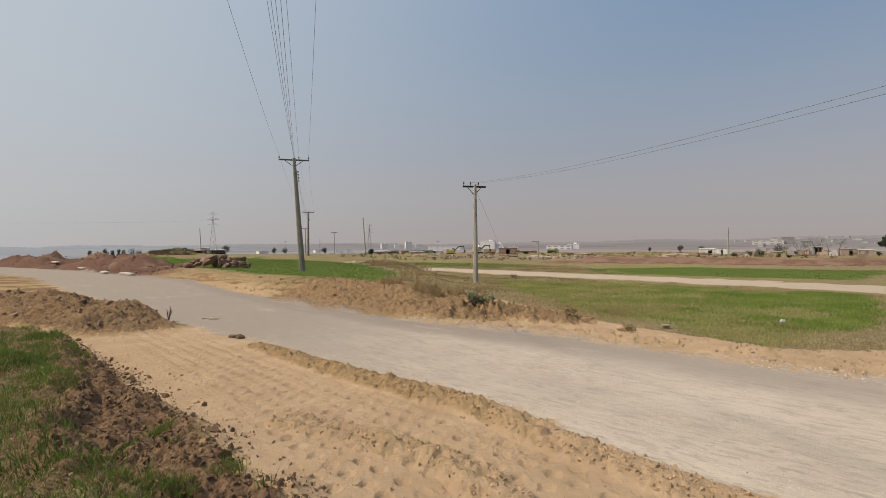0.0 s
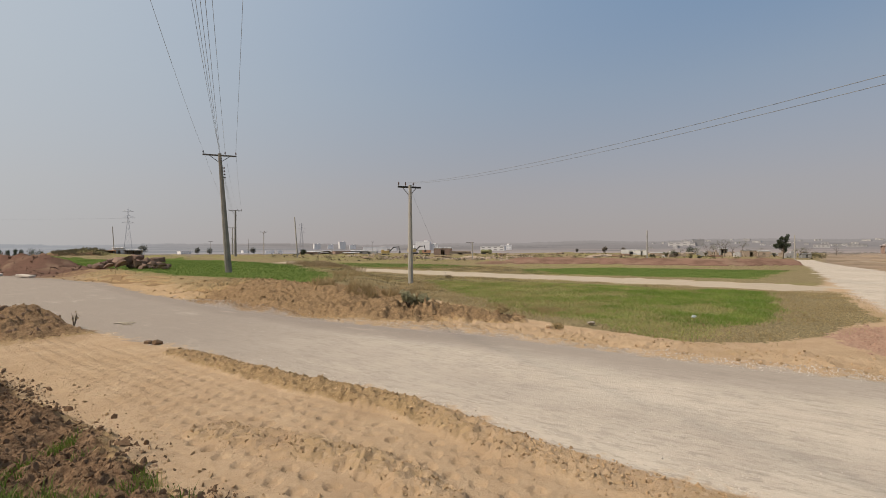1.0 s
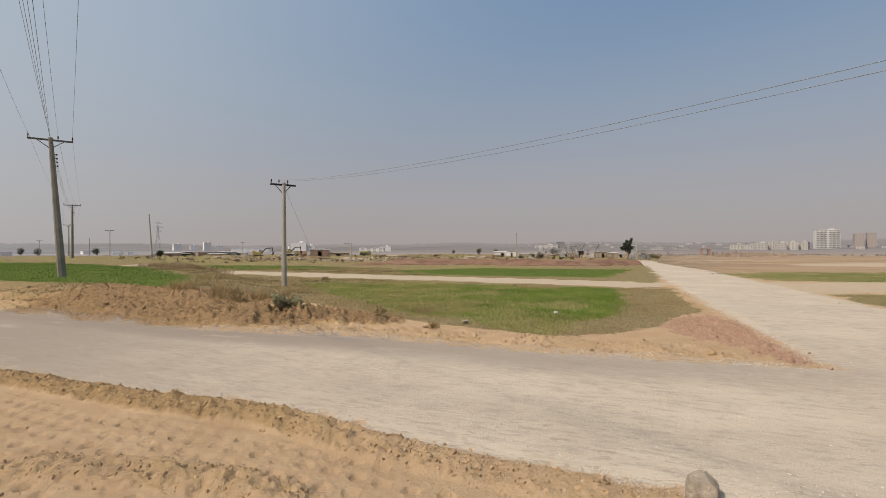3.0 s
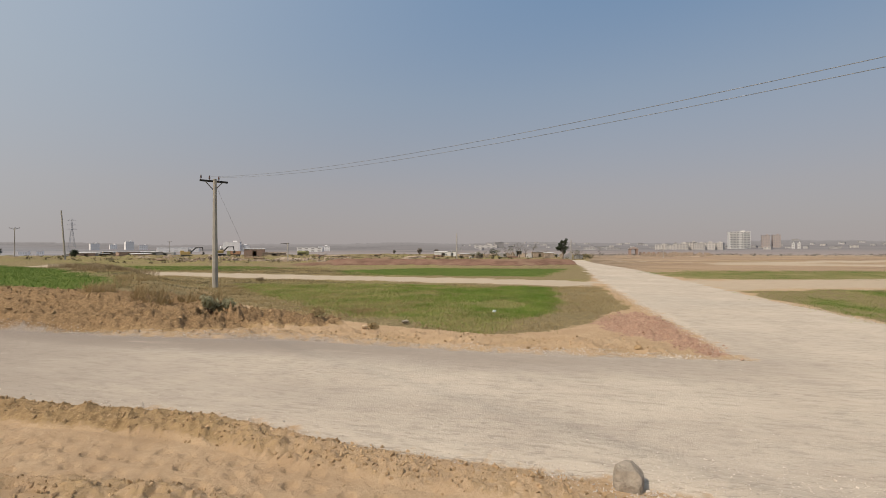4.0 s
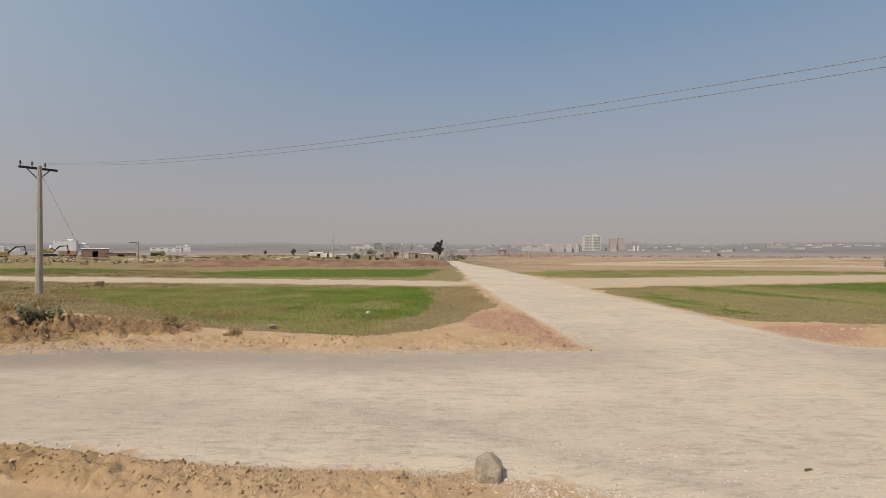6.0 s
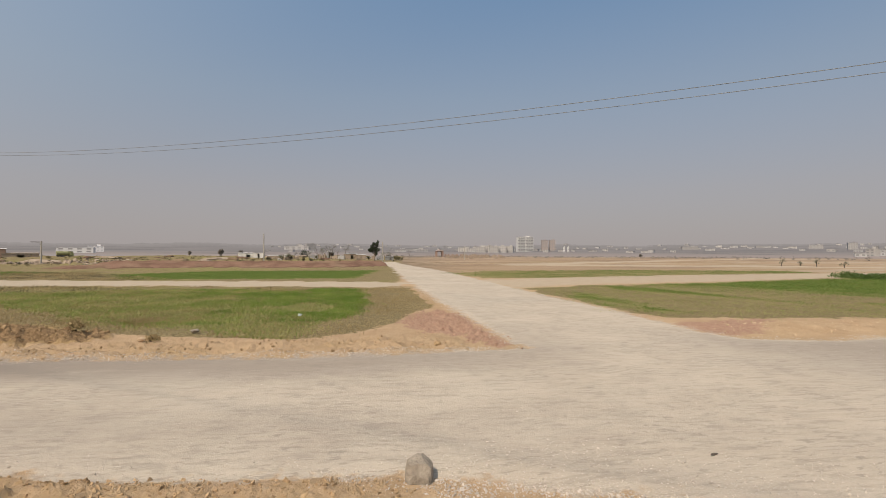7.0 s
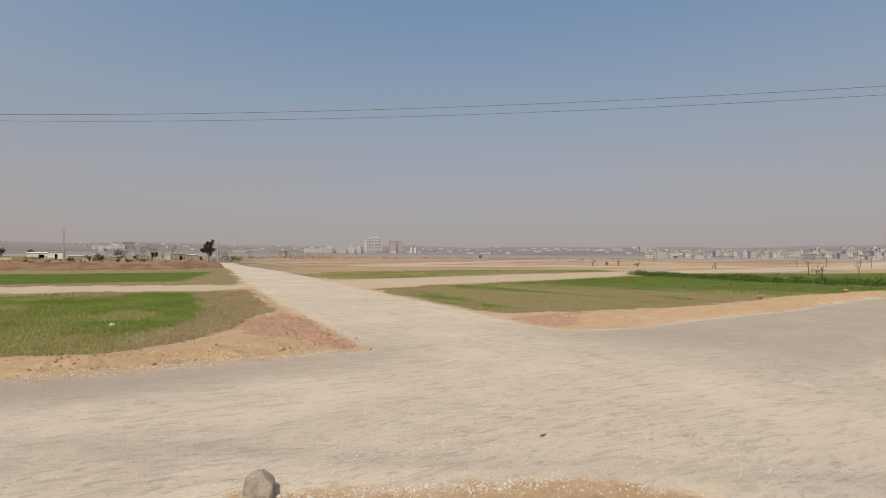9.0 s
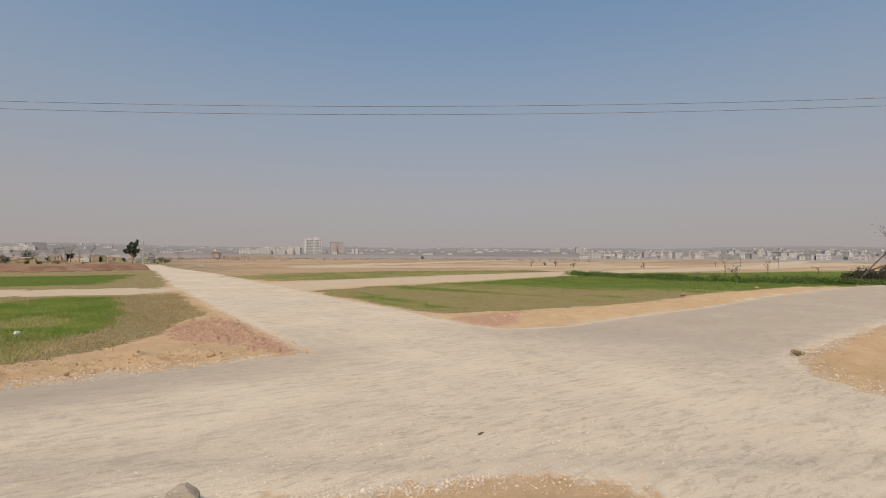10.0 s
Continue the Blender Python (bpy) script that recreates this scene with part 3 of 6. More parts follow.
def zones(x, y):
    r = np.hypot(x, y)
    w = (fbm(x * 1.1, y * 1.1, 4, 81) - 0.5) * np.clip(r / 18, 0.5, 3)
    w2 = (fbm(x * 4, y * 4, 3, 85) - 0.5) * 0.5 + (fbm(x * 13, y * 13, 2, 87) - 0.5) * 0.35
    def zone(poly, soft=0.25, wob=1.0):
        return smooth(-soft, soft, inside(poly, x, y) + wob * w + w2)
    sd = inside(ROAD, x, y)
    road = smooth(-0.12, 0.12, sd + 0.4 * w + w2)
    edge = np.maximum(smooth(2.4, 0.7, sd + w * 0.5) * smooth(16, 2, x + 0.2 * y) * smooth(5, 8, x * 0.72 + y * 0.7), 0.85 * smooth(3.0, -7, x - 0.1 * y + w)) + 0.6 * smooth(7.5, 1.5, along([(16, -2), (24, -8.5), (38, -21)], x, y)[0] + w) * smooth(0, .5, sd)
    red = np.maximum(zone(RED, 0.2, 0.6) * 0.5, zone(RED_EAST, 0.4, 0.6) * 0.5)
    d, s = along(RED_BANK, x, y)
    red = np.maximum(red, smooth(4.9, 4.4, d + 0.22 * w))
    d, s = along(HEAP_FAR, x, y)
    red = np.maximum(red, 0.6 * smooth(5, 3.5, d + w))
    red = np.maximum(red, 0.46 * smooth(1.5, 1.0, along(HEAP_NEAR, x, y)[0] + w * 0.5))
    fn = inside(FIELD_NEAR, x, y)
    dark = np.maximum(0.95 * smooth(-0.2, 0.2, inside(DUG, x, y) + w * 0.5 + w2 * 0.6), 0.95 * smooth(-0.2, 0.2, fn))
    for line, wide, amount in ((BANK[3:], 3.5, 0.79), (BANK[:4], 4.6, 0.46), (HEAP_NEAR, 2.4, 0.84), (BERM, 0.42, 0.69), (BANK_TAIL, 0.9, 0.8), (MOUND, 8.5, 1.0), (BERM_LOW, 0.36, 0.45)):
        d, s = along(line, x, y)
        dark = np.maximum(dark, amount * (1 - 0.42 * smooth(-0.5, 1.8, x) * (wide < 0.45)) * smooth(wide, wide * 0.6, d + w * 0.3 * min(1, wide)))
    dark = np.maximum(dark, 0.42 * smooth(0.50, 0.60, fbm(x * 0.9, y * 1.6, 4, 89)) * smooth(1.9, 0.9, along(VERGE, x, y)[0]))
    beyond = smooth(6.4, 5.6, x + y + w) * smooth(-7.6, -9.4, x) * smooth(12.2, 13.6, y) * smooth(90, 60, r)
    dark = np.maximum(dark, beyond * (0.5 + 0.34 * smooth(0.40, 0.56, fbm(x * 0.5, y * 0.9, 4, 77))))
    # low parts of the ruts coloured darker, their shade painted into the soil
    rut = fbm((x * 0.68 - y * 0.73) * 0.3, (x * 0.73 + y * 0.68) * 2.0, 4, 57)
    ruts = along([(-20, 38.5), (-14, 30.5), (-8, 22.6), (-4.2, 18.6)], x, y)[0]
    dark = np.maximum(dark, 0.8 * smooth(0.50, 0.42, rut) * smooth(3.4, 1.5, ruts))
    dry = np.maximum(zone(DRY, 0.2, 0.4) * (0.55 + 0.6 * fbm(x * 0.8, y * 0.8, 4, 88)), np.maximum(zone(DRY_EAST, 0.4), zone(FIELD_EAST, 1.0)) * 0.8)
    dry = np.maximum(dry, 0.7 * smooth(-3, 0.5, inside(UPLAND, x, y) + w))
    dry = np.maximum(dry, 0.45 * smooth(2, -6, np.degrees(np.arctan2(x, y))) * smooth(50, 70, r) * smooth(260, 200, r))
    dry = np.maximum(dry, 0.9 * smooth(9, 5, along(MOUND, x, y)[0]))
    dry = np.maximum(dry, 0.9 * zone([(-14, 92), (14, 62), (11, 49), (26, 33), (40, 45), (44, 50), (30, 62), (6, 90)], 1.5))
    dry = np.maximum(dry, 0.6 * zone([(15, 56), (42, 45), (52, 56), (46, 62), (20, 66)], 1.5))
    green = np.maximum.reduce([zone(WHEAT, 0.5, 0.7) * 0.78, zone(GREEN_NORTH, 0.8), zone(GREEN_NORTH2, 1.5) * 0.9, zone(FIELD_LEFT, 0.8), (0.4 + 0.3 * smooth(1.5, -0.5, y)) * smooth(-0.1, 0.4, fn + w * 0.5), zone(FIELD_EAST, 0.8, 1.0) * np.maximum(0.42 + 0.55 * smooth(0.44, 0.56, east_streak(x, y)), smooth(27, 36, x + 8 * (east_streak(x, y) - 0.5))), zone(STRIP_EAST, 1.0, 1.4) * (0.6 + 0.3 * fbm(x * 0.3, y * 0.3, 3, 101))])
    green = np.maximum(green, 0.62 * smooth(0.42, 0.55, fbm(x / 22, y / 9, 4, 94)) * smooth(4, -8, np.degrees(np.arctan2(x, y))) * smooth(85, 100, r) * smooth(400, 250, r) * smooth(5, 8, along(HEAP_FAR, x, y)[0]))
    track = np.maximum.reduce([zone(TRACK, 0.5), zone(TRACK_EAST, 1.0) * 0.8, 0.8 * smooth(6, 3, np.abs(inside([(78, 45), (400, 30), (400, -160), (120, -40)], x, y)) + w)])
    az = np.degrees(np.arctan2(x, y))
    north = (1 - smooth(0.25, 0.6, red)) * smooth(24, 32, r) * smooth(47, 44.5, az) * smooth(-14, -9, az)
    dry = np.maximum(dry, north * (0.6 + 0.5 * fbm(x / 6, y / 6, 4, 93))) * (1 - track)
    green = np.maximum(green, 0.6 * north * smooth(0.5, 0.62, fbm(x / 9, y / 5, 4, 96))) * (1 - track)
    plain = smooth(28, 60, r) * (1 - 0.55 * smooth(44, 54, az + 3 * w) * smooth(150, 130, az))
    return np.stack([road, red, dark, np.clip(dry, 0, 1)], -1), np.stack([green, track, plain, np.clip(edge, 0, 1)], -1)


# ---- ground and road ----
def tri_mesh(name, verts, faces, material, smooth_shade=False):
    """A mesh from numpy arrays; faces all of one size."""
    faces = np.asarray(faces, np.int32)
    me = bpy.data.meshes.new(name)
    k = faces.shape[1]
    me.vertices.add(len(verts))
    me.vertices.foreach_set("co", np.asarray(verts, np.float32).ravel())
    me.loops.add(faces.size)
    me.loops.foreach_set("vertex_index", faces.ravel())
    me.polygons.add(len(faces))
    me.polygons.foreach_set("loop_start", np.arange(0, faces.size, k, dtype=np.int32))
    me.polygons.foreach_set("use_smooth", np.full(len(faces), smooth_shade))
    me.materials.append(material)
    me.update(calc_edges=True)
    me.validate()
    return me


def build_ground():
    th = np.radians(np.concatenate([np.arange(-46, 121, 0.22), np.arange(121.5, 313.6, 2.5)]))
    r = [0.002, 0.1, 0.2, 0.35]
    while r[-1] < 4200:
        r.append(r[-1] * (1.0055 if 2.4 < r[-1] < 22 else 1.0065 if 22 <= r[-1] < 45 else 1.014 if r[-1] < 260 else 1.06))
    r = np.array(r)
    R, T = np.meshgrid(r, th, indexing="ij")
    x, y = R * np.sin(T), R * np.cos(T) - 0.3
    z = height(x, y)
    za, zb = zones(x, y)
    n, k = x.shape
    idx = np.arange(n * k).reshape(n, k)
    a, b = idx[:-1], idx[1:]
    quads = np.stack([a, np.roll(a, -1, 1), np.roll(b, -1, 1), b], -1)[:, :, ::-1].reshape(-1, 4)
    verts = np.stack([x, y, z], -1).reshape(-1, 3)
    za, zb = za.reshape(-1, 4), zb.reshape(-1, 4)
    on_road = za[quads[:, 0], 0] > 0.5
    for name, keep, label in (("ground", ~on_road, "sandy bare earth with fields, dug soil and dry grass"), ("road", on_road, "unpaved grey gravel road with dusty wheel tracks and a crossing")):
        q = quads[keep]
        used, inv = np.unique(q, return_inverse=True)
        me = tri_mesh(name, verts[used], inv.reshape(-1, 4), EARTH, True)
        for key, val in (("zone_a", za), ("zone_b", zb)):
            at = me.attributes.new(key, "FLOAT_COLOR", "POINT")
            at.data.foreach_set("color", val[used].astype(np.float32).ravel())
        tagged(new(name, me), label, "ground" if name == "ground" else "road", kind="structure")


build_ground()


# ---- building helpers ----
def part(name, bm, material, parent=None, label="", smooth_shade=False):
    """One bmesh as one mesh object, under a thing or a part."""
    me = bpy.data.meshes.new(name)
    bm.to_mesh(me)
    bm.free()
    if smooth_shade:
        me.polygons.foreach_set("use_smooth", [True] * len(me.polygons))
    me.materials.append(material)
    ob = new(name, me)
    ob.parent = parent
    if label:
        ob["label"] = label
    return ob


def holder(name, at, turn=0.0, label="", category="", group="", kind=""):
    ob = new(name)
    ob.matrix_basis = pose(at[0], at[1], at[2], 0, 0, turn)
    return tagged(ob, label, category, group, kind)


def ground_at(x, y):
    return float(height(np.array([x]), np.array([y]))[0])


def box(bm, size, at=(0, 0, 0), turn=(0, 0, 0), bevel=0.0):
    """A block whose middle is at `at`."""
    made = bmesh.ops.create_cube(bm, size=1.0)["verts"]
    if bevel:
        bmesh.ops.scale(bm, vec=size, verts=made)
        edges = list({e for v in made for e in v.link_edges})
        made = list({v for f in bmesh.ops.bevel(bm, geom=edges, offset=bevel, segments=1, affect="EDGES")["faces"] for v in f.verts} | {v for v in made if v.is_valid})
        bmesh.ops.transform(bm, matrix=pose(*at, *turn), verts=made)
    else:
        bmesh.ops.transform(bm, matrix=pose(*at, *turn) @ Matrix.Diagonal((*size, 1)), verts=made)
    return bm


def rod(bm, a, b, r1, r2=None, sides=8):
    """A tapered round bar from a to b."""
    a, b = Vector(a), Vector(b)
    r2 = r1 if r2 is None else r2
    m = Matrix.Translation((a + b) / 2) @ (b - a).to_track_quat("Z", "Y").to_matrix().to_4x4()
    bmesh.ops.create_cone(bm, cap_ends=True, segments=sides, radius1=r1, radius2=r2, depth=(b - a).length, matrix=m)
    return bm


def plate(bm, outline, thick, m=None):
    """An outline in the x-z plane given thickness along y."""
    vs = [bm.verts.new((x, -thick / 2, z)) for x, z in outline]
    f = bm.faces.new(vs)
    ext = bmesh.ops.extrude_face_region(bm, geom=[f])["geom"]
    moved = [v for v in ext if isinstance(v, bmesh.types.BMVert)]
    bmesh.ops.translate(bm, vec=(0, thick, 0), verts=moved)
    bmesh.ops.recalc_face_normals(bm, faces=bm.faces)
    if m is not None:
        bmesh.ops.transform(bm, matrix=m, verts=vs + moved)
    return bm


def lumpy(bm, size, seed, sub=3, rough=0.28, at=(0, 0, 0), chip=0.0):
    """A broken stone: a ball cut by random planes and roughened."""
    rng = random.Random(seed)
    made = bmesh.ops.create_icosphere(bm, subdivisions=sub, radius=1.0)["verts"]
    cuts = [(Vector((rng.gauss(0, 1), rng.gauss(0, 1), rng.gauss(0, 1))).normalized(), rng.uniform(0.55, 0.85)) for _ in range(11)]
    for v in made:
        p = v.co.copy()
        for n, d in cuts:
            over = p.dot(n) - d
            if over > 0:
                p -= n * over * 0.92
        p *= 1 + rough * 0.5 * (noise.noise(p * 2.1 + Vector((seed, 0, 0)))) + rough * 0.2 * noise.noise(p * 6 + Vector((0, seed, 0)))
        v.co = Vector((p.x * size[0], p.y * size[1], p.z * size[2])) + Vector(at)
    return bm


def blades(name, x, y, low, high, wide, material, label, category, lean=0.35, kind="stuff", clump=None):
    """Grass: each blade a bent, tapering strip rooted in the ground."""
    n = len(x)
    rng = np.random.default_rng(len(name) * 7 + n)
    h = rng.uniform(low, high, n) * (1 if clump is None else clump)
    th = rng.uniform(0, 2 * np.pi, n)
    w = wide * rng.uniform(0.6, 1.3, n)
    la = rng.normal(0, lean, n) * h
    lb = rng.normal(0, lean, n) * h
    z = height(x, y) - 0.01
    cx, sx = np.cos(th) * w / 2, np.sin(th) * w / 2
    v = np.zeros((n, 5, 3))
    v[:, 0] = np.stack([x - cx, y - sx, z], 1)
    v[:, 1] = np.stack([x + cx, y + sx, z], 1)
    v[:, 2] = np.stack([x - cx * 0.8 + la * 0.35, y - sx * 0.8 + lb * 0.35, z + h * 0.6], 1)
    v[:, 3] = np.stack([x + cx * 0.8 + la * 0.35, y + sx * 0.8 + lb * 0.35, z + h * 0.6], 1)
    v[:, 4] = np.stack([x + la, y + lb, z + h], 1)
    f = np.array([[0, 1, 3], [0, 3, 2], [2, 3, 4]])
    faces = (np.arange(n)[:, None, None] * 5 + f[None]).reshape(-1, 3)
    ob = new(name, tri_mesh(name, v.reshape(-1, 3), faces, material))
    return tagged(ob, label, category, kind=kind)


def scatter(rng, n, bounds, chance):
    """n random places inside bounds, kept by a chance from 0 to 1."""
    out, got = [], 0
    for _ in range(200):
        x = rng.uniform(bounds[0], bounds[2], 6000)
        y = rng.uniform(bounds[1], bounds[3], 6000)
        keep = rng.random(6000) < chance(x, y)
        out.append(np.stack([x[keep], y[keep]], 1))
        got += int(keep.sum())
        if got >= n:
            break
    p = np.concatenate(out)[:n]
    return p[:, 0], p[:, 1]


def bounds_of(poly, pad=0.0):
    xs, ys = [p[0] for p in poly], [p[1] for p in poly]
    return min(xs) - pad, min(ys) - pad, max(xs) + pad, max(ys) + pad


ICO = bmesh.new()
bmesh.ops.create_icosphere(ICO, subdivisions=1, radius=1.0)
ICO_V = np.array([v.co[:] for v in ICO.verts])
ICO_F = np.array([[v.index for v in f.verts] for f in ICO.faces])
ICO.free()
BALL = bmesh.new()
bmesh.ops.create_icosphere(BALL, subdivisions=2, radius=1.0)
BALL_V = np.array([v.co[:] for v in BALL.verts])
BALL_F = np.array([[v.index for v in f.verts] for f in BALL.faces])
BALL.free()


def stones(name, x, y, size, material, label, category="soil", flat=0.75, sink=0.3, large=False):
    """Many loose lumps lying on the ground, in one mesh."""
    n = len(x)
    rng = np.random.default_rng(n + len(name))
    base_v, base_f = (BALL_V, BALL_F) if large else (ICO_V, ICO_F)
    v = base_v[None] * rng.uniform(0.72 if large else 0.42, 1.12 if large else 1.3, (n, len(base_v), 1))
    if large:
        flats = rng.normal(0, 1, (n, 6, 3))
        flats /= np.linalg.norm(flats, axis=2, keepdims=True)
        for k in range(6):
            over = np.clip((v * flats[:, k, None]).sum(2, keepdims=True) - 0.55, 0, None)
            v = v - flats[:, k, None] * over
    v = v * (np.asarray(size)[:, None, None]) * np.stack([rng.uniform(0.7, 1.4, n), rng.uniform(0.7, 1.4, n), rng.uniform(0.5, 1.0, n) * flat], 1)[:, None]
    for p, q in ((0, 1), (1, 2), (0, 2), (0, 1)):
        th = rng.uniform(0, 2 * np.pi, n)[:, None]
        vp, vq = v[:, :, p] * np.cos(th) - v[:, :, q] * np.sin(th), v[:, :, p] * np.sin(th) + v[:, :, q] * np.cos(th)
        v[:, :, p], v[:, :, q] = vp, vq
    z = height(x, y) + np.asarray(size) * flat * (1 - 2 * sink) * 0.6
    v = np.stack([v[:, :, 0] + x[:, None], v[:, :, 1] + y[:, None], v[:, :, 2] + z[:, None]], -1)
    faces = (np.arange(n)[:, None, None] * len(base_v) + base_f[None]).reshape(-1, 3)
    ob = new(name, tri_mesh(name, v.reshape(-1, 3), faces, material))
    return tagged(ob, label, category, kind="stuff")


# ---- power poles ----
def power_pole(at, tall, top_off, arm, arm_turn, arm_mat, insulators, label, group, radius=(0.25, 0.115), rack=False, one_side=False):
    """A concrete pole with a braced crossarm, pin insulators and, on some, a rack of spools."""
    base = holder("power_pole", at, 0, label, "power pole", group)
    top = Vector((top_off[0], top_off[1], tall))
    bm = bmesh.new()
    rod(bm, (0, 0, -0.6), top, radius[0], radius[1], 8)
    part("shaft", bm, M_CONCDARK if rack else M_CONC, base)
    ax = Vector((math.cos(radians(arm_turn)), math.sin(radians(arm_turn)), 0))
    side = Vector((-ax.y, ax.x, 0))
    mid = top + Vector((0, 0, -0.12)) + side * (radius[1] + 0.05)
    if arm:
        lo, hi = (-arm * 0.85, arm * 0.15) if one_side else (-arm / 2, arm / 2)
        bm = bmesh.new()
        m = Matrix.Translation(mid + ax * (lo + hi) / 2) @ pose(0, 0, 0, 0, 0, arm_turn)
        box(bm, (arm, 0.10, 0.11), bevel=0.012)
        bmesh.ops.transform(bm, matrix=m, verts=bm.verts)
        cross = part("crossarm", bm, arm_mat, base)
        for k in (-1, 1):
            if one_side and k > 0:
                continue
            bm = bmesh.new()
            rod(bm, mid + ax * k * arm * 0.3 + Vector((0, 0, -0.04)), mid + Vector((0, 0, -0.55)), 0.025, 0.025, 5)
            part("brace", bm, M_STEEL, base)
        for s in insulators:
            bm = bmesh.new()
            foot = mid + ax * s * arm + Vector((0, 0, 0.05))
            rod(bm, foot, foot + Vector((0, 0, 0.12)), 0.02, 0.02, 6)
            for j, (r1, r2) in enumerate(((0.06, 0.04), (0.048, 0.032), (0.036, 0.024))):
                rod(bm, foot + Vector((0, 0, 0.1 + 0.055 * j)), foot + Vector((0, 0, 0.155 + 0.055 * j)), r1, r2, 8)
            part("insulator", bm, M_INSUL, cross, "brown porcelain insulator")
    if rack:
        for k in range(4):
            bm = bmesh.new()
            c = top * ((tall - 1.05 - 0.24 * k) / tall) + ax * 0.2
            rod(bm, c - ax * 0.12, c + ax * 0.08, 0.018, 0.018, 5)
            rod(bm, c + ax * 0.03 - Vector((0, 0, 0.05)), c + ax * 0.03, 0.055, 0.03, 8)
            rod(bm, c + ax * 0.03, c + ax * 0.03 + Vector((0, 0, 0.05)), 0.03, 0.055, 8)
            part("spool", bm, M_INSUL, base)
    return base


def wire(a, b, sag, thick, label, group, name="overhead_wire"):
    """A hanging wire between two points."""
    cu = bpy.data.curves.new(name, "CURVE")
    cu.dimensions, cu.bevel_depth, cu.bevel_resolution = "3D", thick, 1
    sp = cu.splines.new("POLY")
    n = 40
    sp.points.add(n)
    a, b = Vector(a), Vector(b)
    for i in range(n + 1):
        t = i / n
        p = a.lerp(b, t) - Vector((0, 0, 4 * sag * t * (1 - t)))
        sp.points[i].co = (*p, 1)
    cu.materials.append(M_WIRE)
    return tagged(new(name, cu), label, "wire", group)


HT_ACROSS = 15.6
HT_LABEL = "weathered concrete power pole with a braced steel crossarm"
power_pole((-10.95, 38.0, 0.58), 8.75, (-0.60, -0.2), 2.3, HT_ACROSS, M_STEEL, (-0.48, 0.16, 0.48), "leaning concrete power pole in the green field", "high-voltage line", rack=True)
power_pole((4.5, -18.8, ground_at(4.5, -18.8)), 8.9, (0, 0), 2.3, HT_ACROSS, M_STEEL, (-0.48, 0.16, 0.48), HT_LABEL, "high-voltage line", rack=True)
power_pole((-26.7, 96.4, 1.0), 8.9, (0.0, 0), 2.3, HT_ACROSS, M_STEEL, (-0.48, 0.16, 0.48), HT_LABEL, "high-voltage line", rack=True)
power_pole((-43.5, 154, 0.4), 8.9, (0, 0), 2.3, HT_ACROSS, M_STEEL, (-0.48, 0.16, 0.48), HT_LABEL, "high-voltage line")
P1, P0, P3, P4 = Vector((-11.55, 37.8, 9.33)), Vector((4.5, -18.8, 9.0)), Vector((-26.7, 96.4, 9.9)), Vector((-43.5, 154, 9.3))
AX = Vector((math.cos(radians(HT_ACROSS)), math.sin(radians(HT_ACROSS)), 0))
for a, b in ((P1, P0), (P3, P1), (P4, P3)):
    for s in (-1.10, 0.37, 1.10):
        wire(a + AX * s + Vector((0, 0, 0.2)), b + AX * s + Vector((0, 0, 0.2)), 0.8, 0.0055, "thin grey high-voltage wire strung between poles", "high-voltage wires")
for k in range(4):
    for a, b in ((P1, P0), (P3, P1)):
        off = AX * 0.22 + Vector((0, 0, -1.0 - 0.24 * k))
        wire(a + off, b + off + (AX * (0.22 * k - 0.3) if b is P0 else Vector()), 0.9, 0.0045, "thin grey low-voltage wire strung below the crossarm", "low-voltage wires")

LT_ACROSS = 13.9
power_pole((2.1, 31.2, 0.05), 6.25, (-0.02, 0), 1.55, LT_ACROSS, M_BLACK, (-0.46, -0.165, 0.17), "concrete power pole with a black tarred crossarm", "roadside line", (0.17, 0.095))
power_pole((16.0, -25.1, ground_at(16.0, -25.1)), 6.25, (0, 0), 1.55, LT_ACROSS, M_BLACK, (-0.46, -0.165, 0.17), "concrete power pole with a black tarred crossarm", "roadside line", (0.17, 0.095))
BX = Vector((math.cos(radians(LT_ACROSS)), math.sin(radians(LT_ACROSS)), 0))
for s in (-0.255, 0.26):
    wire(Vector((2.1, 31.2, 6.42)) + BX * s, Vector((16.0, -25.1, 6.42)) + BX * s, 1.63, 0.0055, "thin dark wire sagging over the crossing", "roadside wires")
wire((2.15, 31.25, 5.9), (5.25, 36.3, ground_at(5.25, 36.3)), 0.0, 0.006, "taut steel guy wire anchored in the field", "", "guy_wire")

# bare and far poles: angle, distance, height, arm, one-sided
for az, d, tall, arm, one, tip in ((-9.0, 96, 7.7, 0, False, -0.55), (-14.2, 200, 6.4, 0, False, 0), (-26.4, 150, 7.6, 0, False, -0.5), (-12.6, 178, 8.6, 2.3, False, 0), (-17.9, 290, 7.5, 2.3, False, 0),
                                   (-0.6, 330, 8.0, 2.3, False, 0), (-15.6, 215, 6.5, 2.3, False, 0), (11.1, 104, 3.7, 1.6, True, 0), (30.4, 107, 5.9, 0, False, 0), (43.5, 118, 4.8, 0, False, 0), (53.1, 150, 4.0, 0, False, 0)):
    p = polar(az, d)
    power_pole((p.x, p.y, ground_at(p.x, p.y)), tall, (tip, 0), arm, -az + 4, M_STEEL, (-0.46, 0.1, 0.46) if arm and not one else (), "distant grey concrete pole on open ground" if arm else "bare grey concrete pole without wires", "far poles", (0.14, 0.09), one_side=one)


